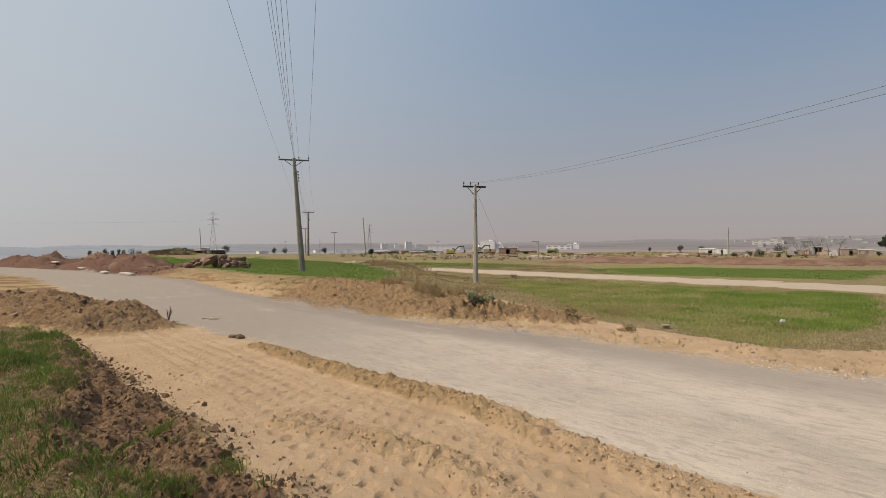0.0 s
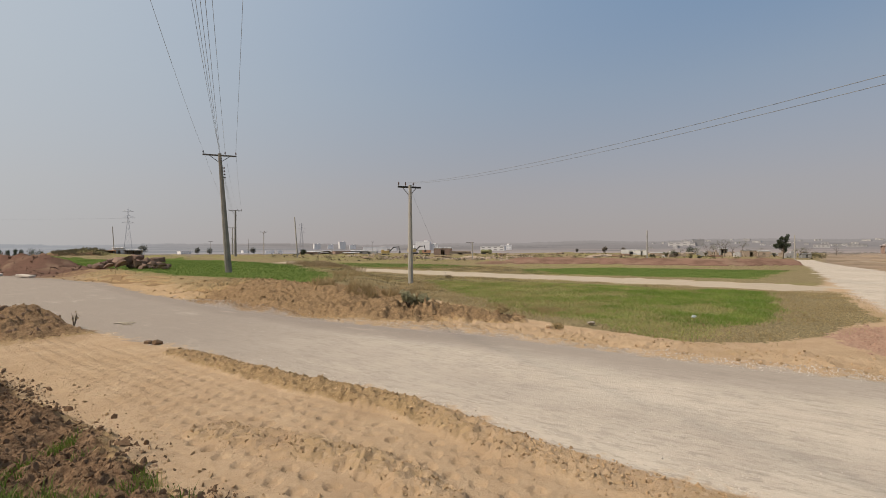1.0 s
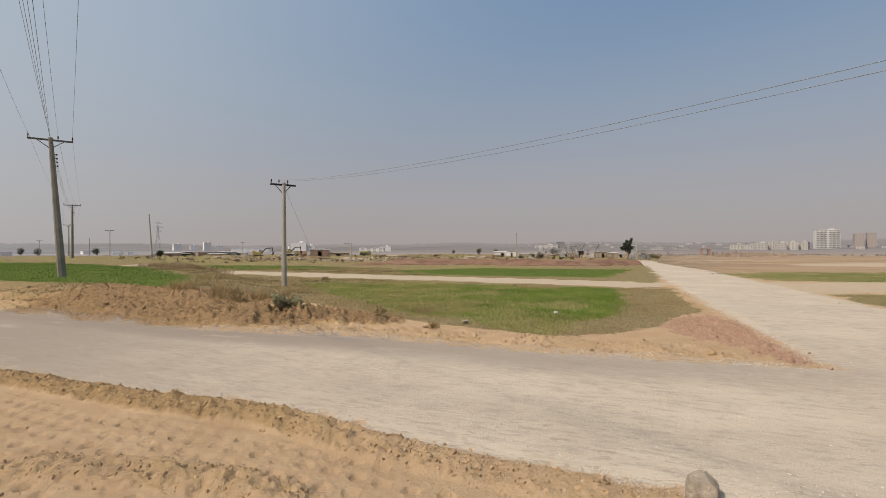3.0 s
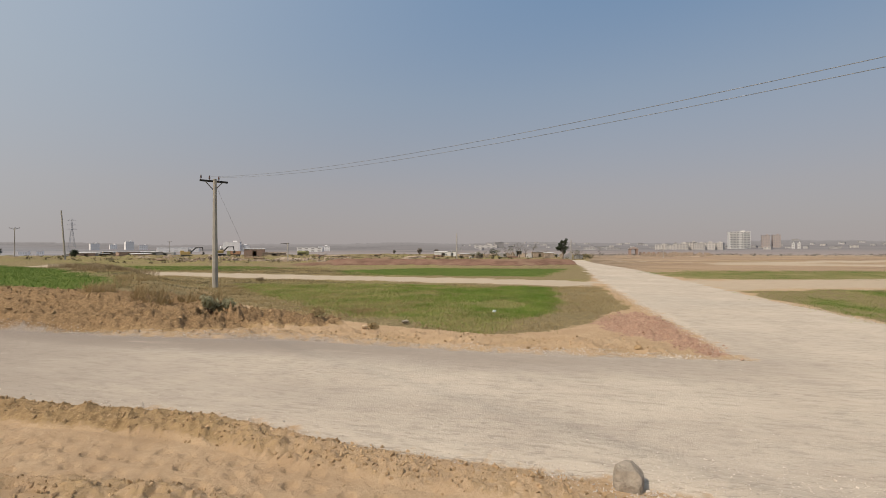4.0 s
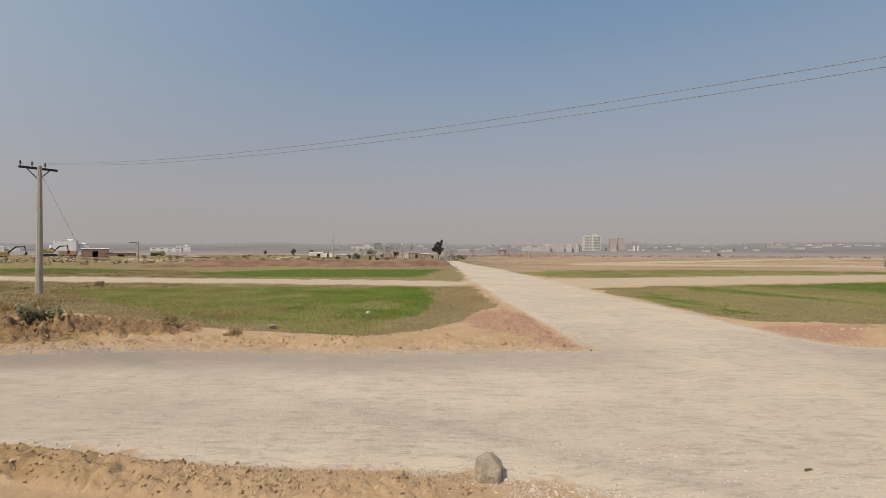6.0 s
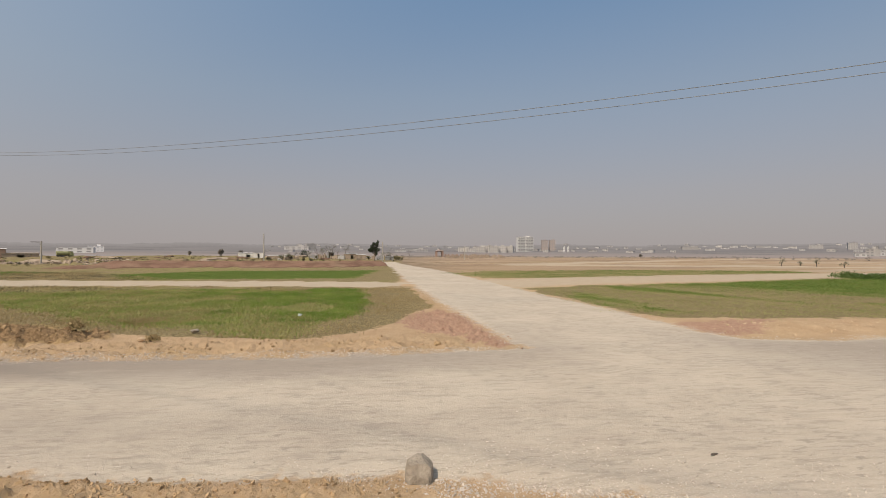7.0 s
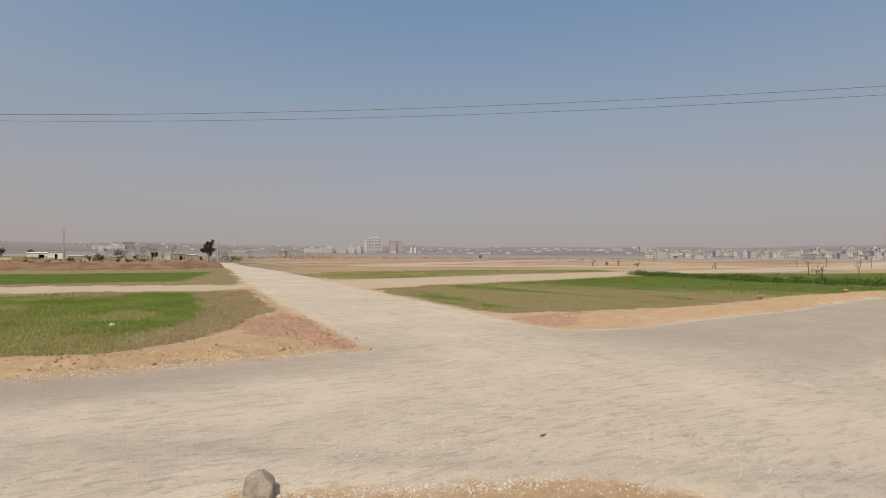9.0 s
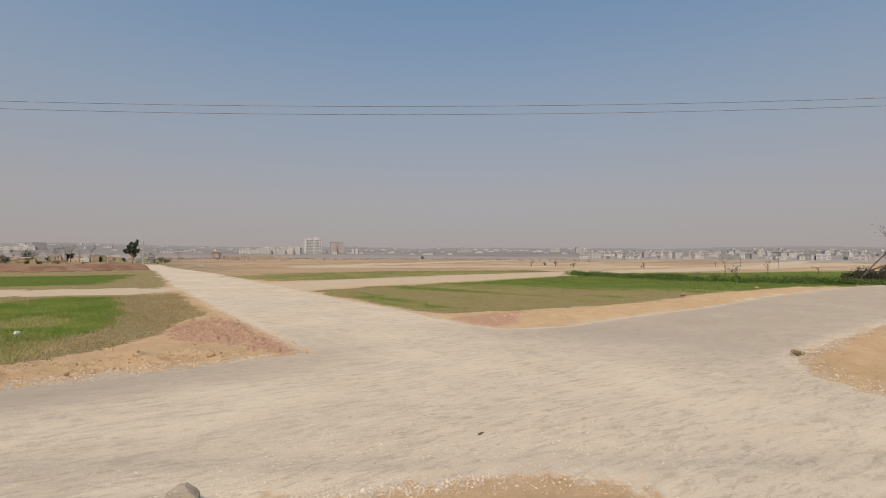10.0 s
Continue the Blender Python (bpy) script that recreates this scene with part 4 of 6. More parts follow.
def lattice_tower(at, tall):
    """A steel transmission tower: four legs, cross bracing and three pairs of arms."""
    base = holder("transmission_tower", at, 25, "distant grey steel lattice transmission tower", "pylon", "pylons")
    w0, w1 = tall * 0.085, tall * 0.016
    def corner(i, z):
        w = w0 + (w1 - w0) * min(1, z / (tall * 0.7))
        return Vector(((1, -1, -1, 1)[i] * w, (1, 1, -1, -1)[i] * w, z))
    for i in range(4):
        bm = bmesh.new()
        rod(bm, corner(i, 0), corner(i, tall * 0.7), 0.16, 0.12, 4)
        rod(bm, corner(i, tall * 0.7), Vector((0, 0, tall)), 0.12, 0.1, 4)
        part("leg", bm, M_PYLON, base)
    lev = [tall * f for f in (0, 0.2, 0.36, 0.49, 0.6, 0.7, 0.8)]
    for a, b in zip(lev, lev[1:]):
        bm = bmesh.new()
        for i in range(4):
            j = (i + 1) % 4
            rod(bm, corner(i, a), corner(j, b), 0.07, 0.07, 3)
            rod(bm, corner(j, a), corner(i, b), 0.07, 0.07, 3)
        part("bracing", bm, M_PYLON, base)
    for f, reach in ((0.68, 0.11), (0.80, 0.13), (0.92, 0.10)):
        for k in (-1, 1):
            bm = bmesh.new()
            tip = Vector((k * tall * reach, 0, tall * f))
            for dy in (-0.5, 0.5):
                rod(bm, (0, dy, tall * f), tip, 0.1, 0.08, 4)
                rod(bm, (0, dy, tall * f + 1.6), tip, 0.09, 0.07, 4)
            part("arm", bm, M_PYLON, base)
    return base


# ---- far hills, haze painted in ----
def slope_haze():
    """Country far off: a glow with the haze painted in, faint fields and dark tree belts."""
    m = bpy.data.materials.new("painted_haze_country")
    m.use_nodes = True
    nt = m.node_tree
    nt.nodes.remove(nt.nodes["Principled BSDF"])
    co = node_of(nt, "ShaderNodeTexCoord").outputs["Object"]
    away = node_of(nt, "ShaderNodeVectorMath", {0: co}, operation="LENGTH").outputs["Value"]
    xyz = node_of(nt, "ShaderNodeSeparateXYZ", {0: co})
    # glow colour shifts with distance in place of haze
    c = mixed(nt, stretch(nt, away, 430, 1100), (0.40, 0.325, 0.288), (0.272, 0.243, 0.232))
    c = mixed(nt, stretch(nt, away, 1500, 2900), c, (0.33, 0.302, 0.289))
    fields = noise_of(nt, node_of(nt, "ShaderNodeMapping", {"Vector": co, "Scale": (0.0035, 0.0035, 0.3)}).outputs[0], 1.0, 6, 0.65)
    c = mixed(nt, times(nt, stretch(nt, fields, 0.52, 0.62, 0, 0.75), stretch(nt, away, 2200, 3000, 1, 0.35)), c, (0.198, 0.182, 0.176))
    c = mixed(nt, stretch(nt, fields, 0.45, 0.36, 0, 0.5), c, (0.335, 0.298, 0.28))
    # paler and bluer to the west: sunward haze painted into the glow
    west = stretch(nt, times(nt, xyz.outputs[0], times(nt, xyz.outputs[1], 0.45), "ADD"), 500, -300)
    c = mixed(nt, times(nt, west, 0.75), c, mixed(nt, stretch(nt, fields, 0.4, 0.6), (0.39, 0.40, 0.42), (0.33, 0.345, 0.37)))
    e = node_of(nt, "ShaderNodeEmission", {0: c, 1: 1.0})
    nt.links.new(e.outputs[0], nt.nodes["Material Output"].inputs[0])
    return m


def far_z(az, d):
    """Height of the hazy country that climbs to the skyline."""
    az = np.asarray(az, float)
    up = np.clip((np.asarray(d, float) - 430) / 2600, 0, 1) ** 1.5
    crest = 48 + 13 * smooth(0.25, 0.75, fbm(az / 8 + 40, az * 0 + 3.5, 3, 3)) + 10 * (fbm(az / 0.4 + 70, az * 0 + 1.5, 4, 9) - 0.5) - 9 * smooth(22, 0, az) - 12 * smooth(-22, -32, az)
    return -0.9 + crest * up - 3.4 * smooth(-28, -31, az) * (1 - up)


def build_slope():
    az = np.concatenate([np.arange(-60, 130, 0.1), np.arange(130, 300.1, 2.0)])
    d = np.concatenate([[432], np.geomspace(440, 3030, 46), [3200]])
    A, D = np.meshgrid(az, d)
    near = np.where(A > 180, A - 360, A)
    z = far_z(near, D)
    z[-1] -= 30
    k = len(az)
    v = np.stack([D * np.sin(np.radians(A)), D * np.cos(np.radians(A)), z], -1).reshape(-1, 3)
    i = (np.arange(len(d) - 1)[:, None] * k + np.arange(k - 1)[None]).reshape(-1)
    f = np.stack([i, i + k, i + k + 1, i + 1], 1)
    tagged(new("backdrop", tri_mesh("backdrop", v, f, slope_haze(), True)), "low hills and tree belts with grey haze painted on", "backdrop", kind="structure")


build_slope()


M_PYLON = surface("galvanised_steel", (0.30, 0.30, 0.31), (0.38, 0.38, 0.39), 2, 20, 0.6, 0.0)
p = polar(-25.3, 490)
lattice_tower((p.x, p.y, float(far_z(-25.3, 490)) - 0.4), 40.5)
p = polar(-8.6, 640)
lattice_tower((p.x, p.y, float(far_z(-8.6, 640)) - 0.4), 38)

for dz, dx in ((30.5, 5),):
    a, b = polar(-25.3, 490, dz) + Vector((dx, 0, 0)), polar(-62, 640, dz) + Vector((dx, 0, 0))
    wire(a, b, 5.0, 0.03, "thin grey high-tension line far away", "pylon lines")

# ---- distance: buildings, sheds, vehicles ----
M_WHITE = surface("whitewash", (0.56, 0.54, 0.52), (0.64, 0.62, 0.60), 0.3, 4, 0.9, 0.0, by_piece=0.06)
M_CREAM = surface("cream_render", (0.43, 0.40, 0.372), (0.52, 0.485, 0.455), 0.3, 4, 0.9, 0.0, by_piece=0.12)
M_TOWNPALE = surface("pale_town_render", (0.42, 0.405, 0.40), (0.50, 0.485, 0.475), 0.3, 4, 0.9, 0.0, by_piece=0.15)
# town walls toned towards the far slopes, haze painted into the colour
M_TOWN = surface("hazed_town_render", (0.34, 0.32, 0.31), (0.44, 0.42, 0.407), 0.3, 4, 0.9, 0.0, by_piece=0.3)
# city walls on the shaded side, paled: haze put into the colour
M_GREYR = surface("hazed_city_render", (0.72, 0.69, 0.675), (0.80, 0.77, 0.755), 0.3, 4, 0.9, 0.0, by_piece=0.15)
M_PINK = surface("pinkish_cladding", (0.34, 0.285, 0.265), (0.42, 0.355, 0.33), 0.3, 4, 0.9, 0.0)
M_BRICK = surface("far_brick", (0.27, 0.18, 0.14), (0.37, 0.265, 0.215), 1.0, 9, 0.9, 0.0, by_piece=0.15)
# city panes kept near the wall tone, low contrast painted for haze
M_PANE = surface("hazed_city_window", (0.60, 0.58, 0.57), (0.68, 0.655, 0.645), 1.0, 9, 0.4, 0.0)
# town panes lightened to lose contrast, again in place of haze
M_PANE_TOWN = surface("hazed_town_window", (0.26, 0.248, 0.243), (0.33, 0.315, 0.308), 1.0, 9, 0.5, 0.0)
M_PANE_DARK = surface("shaded_window", (0.20, 0.195, 0.195), (0.27, 0.262, 0.262), 1.0, 9, 0.4, 0.0)
M_MUD = surface("mud_wall", (0.27, 0.21, 0.16), (0.38, 0.305, 0.24), 1.5, 12, 0.95, 0.01, by_piece=0.15)
M_SHEDROOF = surface("sheet_roof", (0.45, 0.44, 0.43), (0.62, 0.60, 0.58), 1, 12, 0.7, 0.0, by_piece=0.3)
M_TARP = surface("dark_tarpaulin", (0.20, 0.195, 0.19), (0.32, 0.31, 0.30), 1, 12, 0.8, 0.0, by_piece=0.3)
M_YELLOW = surface("machine_yellow", (0.42, 0.29, 0.10), (0.50, 0.36, 0.15), 2, 20, 0.5, 0.0)
M_DARK = surface("black_rubber_iron", (0.03, 0.03, 0.03), (0.07, 0.065, 0.06), 3, 30, 0.7, 0.0)
M_TRUCK = surface("dusty_green_truck", (0.20, 0.22, 0.10), (0.32, 0.29, 0.16), 2, 20, 0.7, 0.0)
M_RUST = surface("rust_orange", (0.36, 0.19, 0.11), (0.46, 0.27, 0.17), 2, 20, 0.8, 0.0)


def far_building(az, d, wide, deep, tall, floors, bays, wall_mat, label, turn=0.0, group="far buildings", bands=False):
    """A block with roof slab, parapet and one pane for each bay of each floor."""
    p = polar(az, d)
    base = holder("building", (p.x, p.y, (ground_at(p.x, p.y) if d < 432 else float(far_z(az, d))) - 0.3), -az + turn, label, "building", group)
    bm = bmesh.new()
    box(bm, (wide, deep, tall), (0, 0, tall / 2), bevel=0.1)
    part("wall", bm, wall_mat, base)
    bm = bmesh.new()
    box(bm, (wide + 0.5, deep + 0.5, 0.35), (0, 0, tall + 0.18))
    if tall > 7:
        box(bm, (wide * 0.22, deep * 0.3, 2.2), (wide * 0.18, 0, tall + 1.3))
    part("roof", bm, wall_mat, base)
    fh, bw = tall / floors, wide / bays
    share = None
    for i in range(floors):
        for j in range(bays):
            at = ((j + 0.5) * bw - wide / 2, -deep / 2 - 0.02, (i + 0.55) * fh)
            if share is None:
                bm = bmesh.new()
                box(bm, (bw * (0.72 if bands else 0.5), 0.12, fh * (0.42 if bands else 0.5)))
                ob = part("window", bm, M_PANE_DARK if bands else M_PANE if wall_mat is M_GREYR else M_PANE_TOWN, base)
                share = ob.data
            else:
                ob = new("window", share)
                ob.parent = base
            ob.location = at
    if bands:
        for i in range(floors):
            bm = bmesh.new()
            for k in (-1, 1):
                box(bm, (wide * 0.36, 1.2, 1.0), (k * wide * 0.26, -deep / 2 - 0.6, i * fh + 0.7))
            part("balcony", bm, wall_mat, base)
    return base


# tall blocks behind the crossing
far_building(60.05, 1136, 36, 20, 34, 10, 6, M_WHITE, "tall white ten-storey apartment block", 12, bands=True)
far_building(62.3, 1150, 13, 14, 25, 8, 3, M_PINK, "brown apartment tower beside a white block", 10)
far_building(63.15, 1160, 13, 14, 26, 8, 3, M_PINK, "brown apartment tower beside a white block", 10)
far_building(64.5, 1000, 4, 5, 10, 3, 1, M_WHITE, "slim white water tower building", 0)
far_building(64.95, 1000, 4, 5, 10, 3, 1, M_WHITE, "slim white water tower building", 0)
brng = random.Random(5)
for az, d, w, h in ((52.9, 1060, 22, 10), (54.0, 1040, 18, 9), (54.9, 990, 20, 12), (55.8, 1000, 18, 14), (56.5, 980, 17, 12), (57.3, 990, 20, 13), (58.3, 1000, 16, 13)):
    far_building(az, d, w, 14, h, 4, 4, M_CREAM, "cream four-storey apartment house in a distant estate", brng.uniform(-12, 12), "distant estate")
# the town on the plain beyond the east field
for i in range(240):
    az = 91.0 + 28.0 * ((i * 0.618034) % 1.0)
    d = 560 + 1500 * brng.random() ** 1.35
    w, h = brng.uniform(4, 9.5) * (0.8 + d / 2500), brng.choice((2.6, 2.8, 3.0, 3.4, 5.2, 5.6, 7.5))
    far_building(az, d, w, brng.uniform(5, 9), h, max(1, round(h / 2.8)), 3 if w > 10 else 2, brng.choice((M_TOWN, M_TOWN, M_CREAM, M_TOWNPALE)), "pale flat-roofed town house on the plain", brng.uniform(-40, 40), "town houses")
# scattered houses on the hazy slopes behind the plain
for i in range(90):
    az = 30.0 + 62.0 * ((i * 0.618034 + 0.4) % 1.0)
    d = brng.uniform(900, 2600)
    w, h = brng.uniform(8, 22) * (0.5 + d / 3000), brng.uniform(2.6, 5.2) * (0.5 + d / 2500)
    far_building(az, d, w, 10, h, max(1, round(h / 2.8)), 2, brng.choice((M_TOWN, M_TOWN, M_CREAM)), "pale concrete building on a hazy slope", brng.uniform(-25, 25), "slope houses")
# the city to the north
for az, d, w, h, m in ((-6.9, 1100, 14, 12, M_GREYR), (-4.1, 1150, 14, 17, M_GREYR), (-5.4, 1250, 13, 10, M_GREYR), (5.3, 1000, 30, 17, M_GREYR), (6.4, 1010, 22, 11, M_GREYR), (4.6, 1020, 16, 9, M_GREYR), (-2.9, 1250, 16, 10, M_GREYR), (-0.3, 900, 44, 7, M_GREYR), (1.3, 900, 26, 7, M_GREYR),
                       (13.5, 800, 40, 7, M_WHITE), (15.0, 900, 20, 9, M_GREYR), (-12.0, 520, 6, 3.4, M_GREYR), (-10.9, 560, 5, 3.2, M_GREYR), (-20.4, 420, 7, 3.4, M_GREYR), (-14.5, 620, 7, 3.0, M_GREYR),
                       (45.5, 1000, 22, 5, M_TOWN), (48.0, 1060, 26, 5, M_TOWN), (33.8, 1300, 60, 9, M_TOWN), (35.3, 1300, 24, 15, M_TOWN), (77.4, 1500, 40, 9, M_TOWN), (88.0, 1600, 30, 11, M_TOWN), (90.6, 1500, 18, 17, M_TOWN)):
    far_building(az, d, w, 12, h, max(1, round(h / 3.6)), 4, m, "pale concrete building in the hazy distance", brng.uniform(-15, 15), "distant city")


def shed(az, d, wide, deep, tall, wall_mat, roof_mat, label, turn=0.0, category="shed", group="roadside sheds", open_front=True):
    """A low lean-to with posts or walls, a dark doorway and a thin pitched roof."""
    p = polar(az, d)
    base = holder("shed", (p.x, p.y, ground_at(p.x, p.y) - 0.1), -az + turn, label, category, group)
    bm = bmesh.new()
    box(bm, (wide, 0.25, tall), (0, deep / 2, tall / 2))
    for k in (-1, 1):
        box(bm, (0.25, deep - 0.25, tall), (k * (wide / 2 - 0.125), -0.125, tall / 2))
    if not open_front:
        for k in (-1, 1):
            box(bm, (wide * 0.38, 0.25, tall), (k * wide * 0.29, -deep / 2, tall / 2))
        box(bm, (wide * 0.2, 0.25, tall * 0.25), (0, -deep / 2, tall * 0.875))
    part("wall", bm, wall_mat, base)
    bm = bmesh.new()
    box(bm, (wide + 0.3, deep + 0.4, 0.08), (0, 0, tall + 0.05), (2, 0, 0))
    part("roof", bm, roof_mat, base)
    if open_front:
        for k in (-0.33, 0.0, 0.33):
            bm = bmesh.new()
            rod(bm, (k * wide, -deep / 2, 0), (k * wide, -deep / 2, tall), 0.07, 0.07, 5)
            part("post", bm, M_BARK, base)
    return base


srng = random.Random(9)
for i in range(34):
    az = -8.4 + 7.6 * ((i * 0.618034) % 1.0)
    shed(az, srng.uniform(240, 370), srng.uniform(4, 9), 4, srng.uniform(1.2, 2.0), srng.choice((M_TOWN, M_TARP, M_MUD, M_BRICK)), srng.choice((M_SHEDROOF, M_SHEDROOF, M_TARP)), "low makeshift shed with a sheet-metal roof", srng.uniform(-20, 20), group="shanty sheds", open_front=i % 4 == 0)
shed(-26.1, 150, 2.4, 4, 2.5, M_WHITE, M_SHEDROOF, "small whitewashed hut beside a pole", 5, "hut", open_front=False)
shed(-24.9, 150, 4.2, 4, 2.4, M_CREAM, M_SHEDROOF, "open-fronted lean-to beside the whitewashed hut", 5, "shed")
shed(-27.0, 147, 3.6, 2.5, 0.9, M_RUST, M_RUST, "low rusty orange stack beside the hut", 0, "stack")
shed(7.6, 150, 5.5, 4, 2.4, M_BRICK, M_SHEDROOF, "small brick hut with a white sheet roof", 0, "hut", open_front=False)
shed(9.6, 150, 6.5, 4, 1.7, M_MUD, M_MUD, "low stack of tan bricks on the building site", 4, "stack", open_front=False)
shed(28.75, 150, 5.0, 4, 1.6, M_WHITE, M_WHITE, "long low white hut on the plain", 3, "hut", open_front=False)
shed(29.9, 149, 2.6, 3, 1.5, M_WHITE, M_TARP, "white cabin with a dark roof beside the long hut", -6, "hut", open_front=False)
for az, d, w, h, wm, rm in ((31.4, 160, 3.4, 1.2, M_MUD, M_SHEDROOF), (39.9, 140, 3.2, 1.6, M_MUD, M_TARP), (41.0, 138, 2.4, 1.6, M_MUD, M_SHEDROOF), (37.6, 145, 1.8, 1.8, M_TARP, M_TARP), (44.3, 130, 1.7, 1.0, M_TARP, M_TARP)):
    shed(az, d, w, 3, h, wm, rm, "ruined low mud-walled shed among bare trees", srng.uniform(-15, 15), group="ruined sheds", open_front=h > 1.75)


def gatehouse(az, d):
    """A small brick gatehouse: two piers, an arch head and a pitched roof."""
    p = polar(az, d)
    base = holder("gatehouse", (p.x, p.y, ground_at(p.x, p.y) - 0.1), -az + 10, "small brick gatehouse with an open arch and pitched roof", "gatehouse")
    for x in (-1.6, 1.6):
        bm = bmesh.new()
        box(bm, (0.9, 2.4, 2.6), (x, 0, 1.3), bevel=0.03)
        part("pier", bm, M_BRICK, base)
    bm = bmesh.new()
    pts = [(-2.05, 2.6), (-1.15, 2.6)] + [(-1.15 * math.cos(a), 2.6 + 0.45 * math.sin(a)) for a in np.linspace(0.2, math.pi - 0.2, 8)] + [(1.15, 2.6), (2.05, 2.6), (2.05, 3.3), (-2.05, 3.3)]
    plate(bm, pts, 2.4)
    part("arch", bm, M_BRICK, base)
    bm = bmesh.new()
    plate(bm, [(-2.5, 3.3), (2.5, 3.3), (0, 4.3)], 2.9)
    part("roof", bm, M_PINK, base)
    for x in (3.4, 5.0, 7.2, 9.4, 11.6):
        bm = bmesh.new()
        box(bm, (0.8, 0.8, 1.7), (x, 0.2, 0.85), bevel=0.03)
        part("gate_pillar", bm, M_BRICK, base)
    return base


gatehouse(50.1, 255)
for i in range(26):
    az = 51.4 + 6.2 * ((i * 0.618034) % 1.0)
    p = polar(az, srng.uniform(190, 260))
    bm = bmesh.new()
    w, h = srng.uniform(1.0, 3.6), srng.uniform(0.7, 1.7)
    box(bm, (w, 0.35, h), (0, 0, h / 2), bevel=0.02)
    box(bm, (0.5, 0.5, h * 1.15), (-w / 2, 0, h * 0.575), bevel=0.02)
    ob = part("wall_stub", bm, M_MUD)
    ob.matrix_basis = pose(p.x, p.y, ground_at(p.x, p.y) - 0.1, 0, 0, -az + srng.uniform(-30, 30))
    tagged(ob, "unfinished low brick wall stub on bare ground", "wall", "wall stubs")


def excavator(az, d, turn, label):
    base_at = polar(az, d)
    base = holder("excavator", (base_at.x, base_at.y, ground_at(base_at.x, base_at.y)), -az + turn, label, "excavator", "excavators")
    for y in (-1.2, 1.2):
        bm = bmesh.new()
        plate(bm, [(-1.9, 0.15), (-1.5, 0), (1.5, 0), (1.9, 0.15), (2.1, 0.5), (1.8, 0.85), (-1.8, 0.85), (-2.1, 0.5)], 0.55, Matrix.Translation((0, y, 0)))
        part("track", bm, M_DARK, base)
    bm = bmesh.new()
    box(bm, (3.4, 2.5, 1.1), (-0.5, 0, 1.6), bevel=0.15)
    box(bm, (1.2, 2.4, 0.5), (-1.6, 0, 2.3), bevel=0.12)
    part("body", bm, M_YELLOW, base)
    bm = bmesh.new()
    plate(bm, [(0.2, 1.2), (1.6, 1.2), (1.7, 2.2), (1.3, 2.95), (0.3, 2.95)], 1.0, Matrix.Translation((0, 0.7, 0)))
    part("cab", bm, M_PANE_TOWN, base)
    bm = bmesh.new()
    plate(bm, [(0.9, 1.7), (1.3, 1.6), (3.1, 3.35), (5.2, 3.55), (5.2, 3.8), (2.9, 3.75)], 0.35, Matrix.Translation((0, -0.4, 0)))
    part("boom", bm, M_DARK, base)
    bm = bmesh.new()
    plate(bm, [(4.95, 3.95), (5.3, 3.9), (5.5, 2.3), (5.3, 2.2)], 0.3, Matrix.Translation((0, -0.4, 0)))
    part("stick", bm, M_DARK, base)
    bm = bmesh.new()
    plate(bm, [(5.2, 2.0), (5.8, 2.1), (5.9, 1.3), (5.3, 0.9), (4.8, 1.2), (5.3, 1.4)], 0.9, Matrix.Translation((0, -0.4, 0)))
    part("bucket", bm, M_DARK, base)
    return base


excavator(1.0, 205, 0, "yellow tracked excavator with a raised black boom")
excavator(4.1, 215, 15, "yellow tracked excavator working on the building site")


def truck(az, d, turn, load_mat, label, tank=False):
    p = polar(az, d)
    base = holder("truck", (p.x, p.y, ground_at(p.x, p.y)), -az + turn, label, "truck", "site trucks")
    for x in (-1.9, -0.8, 1.9):
        for y in (-0.95, 0.95):
            bm = bmesh.new()
            rod(bm, (x, y - 0.15, 0.5), (x, y + 0.15, 0.5), 0.5, 0.5, 12)
            wheel = part("wheel", bm, M_DARK, base)
            bm = bmesh.new()
            rod(bm, (x, y - 0.17, 0.5), (x, y + 0.17, 0.5), 0.26, 0.26, 10)
            part("rim", bm, M_STEEL, wheel, "dull steel rim")
    bm = bmesh.new()
    box(bm, (5.4, 0.9, 0.25), (0, 0, 0.85))
    part("chassis", bm, M_DARK, base)
    bm = bmesh.new()
    plate(bm, [(1.4, 0.7), (2.8, 0.7), (2.8, 1.6), (2.5, 2.5), (1.4, 2.5)], 2.2)
    part("cab", bm, M_TRUCK, base)
    bm = bmesh.new()
    if tank:
        rod(bm, (-2.7, 0, 1.75), (1.2, 0, 1.75), 0.8, 0.8, 14)
    else:
        plate(bm, [(-2.7, 1.0), (1.2, 1.0), (1.3, 2.3), (-2.9, 2.3)], 2.3)
    part("tank" if tank else "load_bed", bm, load_mat, base)
    return base


truck(5.5, 235, 170, M_RUST, "dusty dump truck on the building site")
truck(12.7, 250, 10, M_TRUCK, "green water tanker parked on the site", True)


# ---- trees and shrubs ----
def leaf_cloud(rng, centres, radii, count, size):
    """Leaf quads in loose clumps; returns vertices and faces."""
    centres, radii = np.array(centres), np.array(radii)
    pick = rng.integers(0, len(centres), count)
    way = rng.normal(0, 1, (count, 3))
    way /= np.linalg.norm(way, axis=1)[:, None]
    p = centres[pick] + way * (radii[pick] * rng.random(count) ** 0.45)[:, None]
    a = rng.normal(0, 1, (count, 3))
    a /= np.linalg.norm(a, axis=1)[:, None]
    b = np.cross(a, rng.normal(0, 1, (count, 3)))
    b /= np.linalg.norm(b, axis=1)[:, None]
    s = (size * rng.uniform(0.6, 1.4, count))[:, None]
    v = np.stack([p - a * s, p + b * s * 0.45, p + a * s, p - b * s * 0.45], 1)
    return v.reshape(-1, 3), (np.arange(count)[:, None] * 4 + np.arange(4)[None])


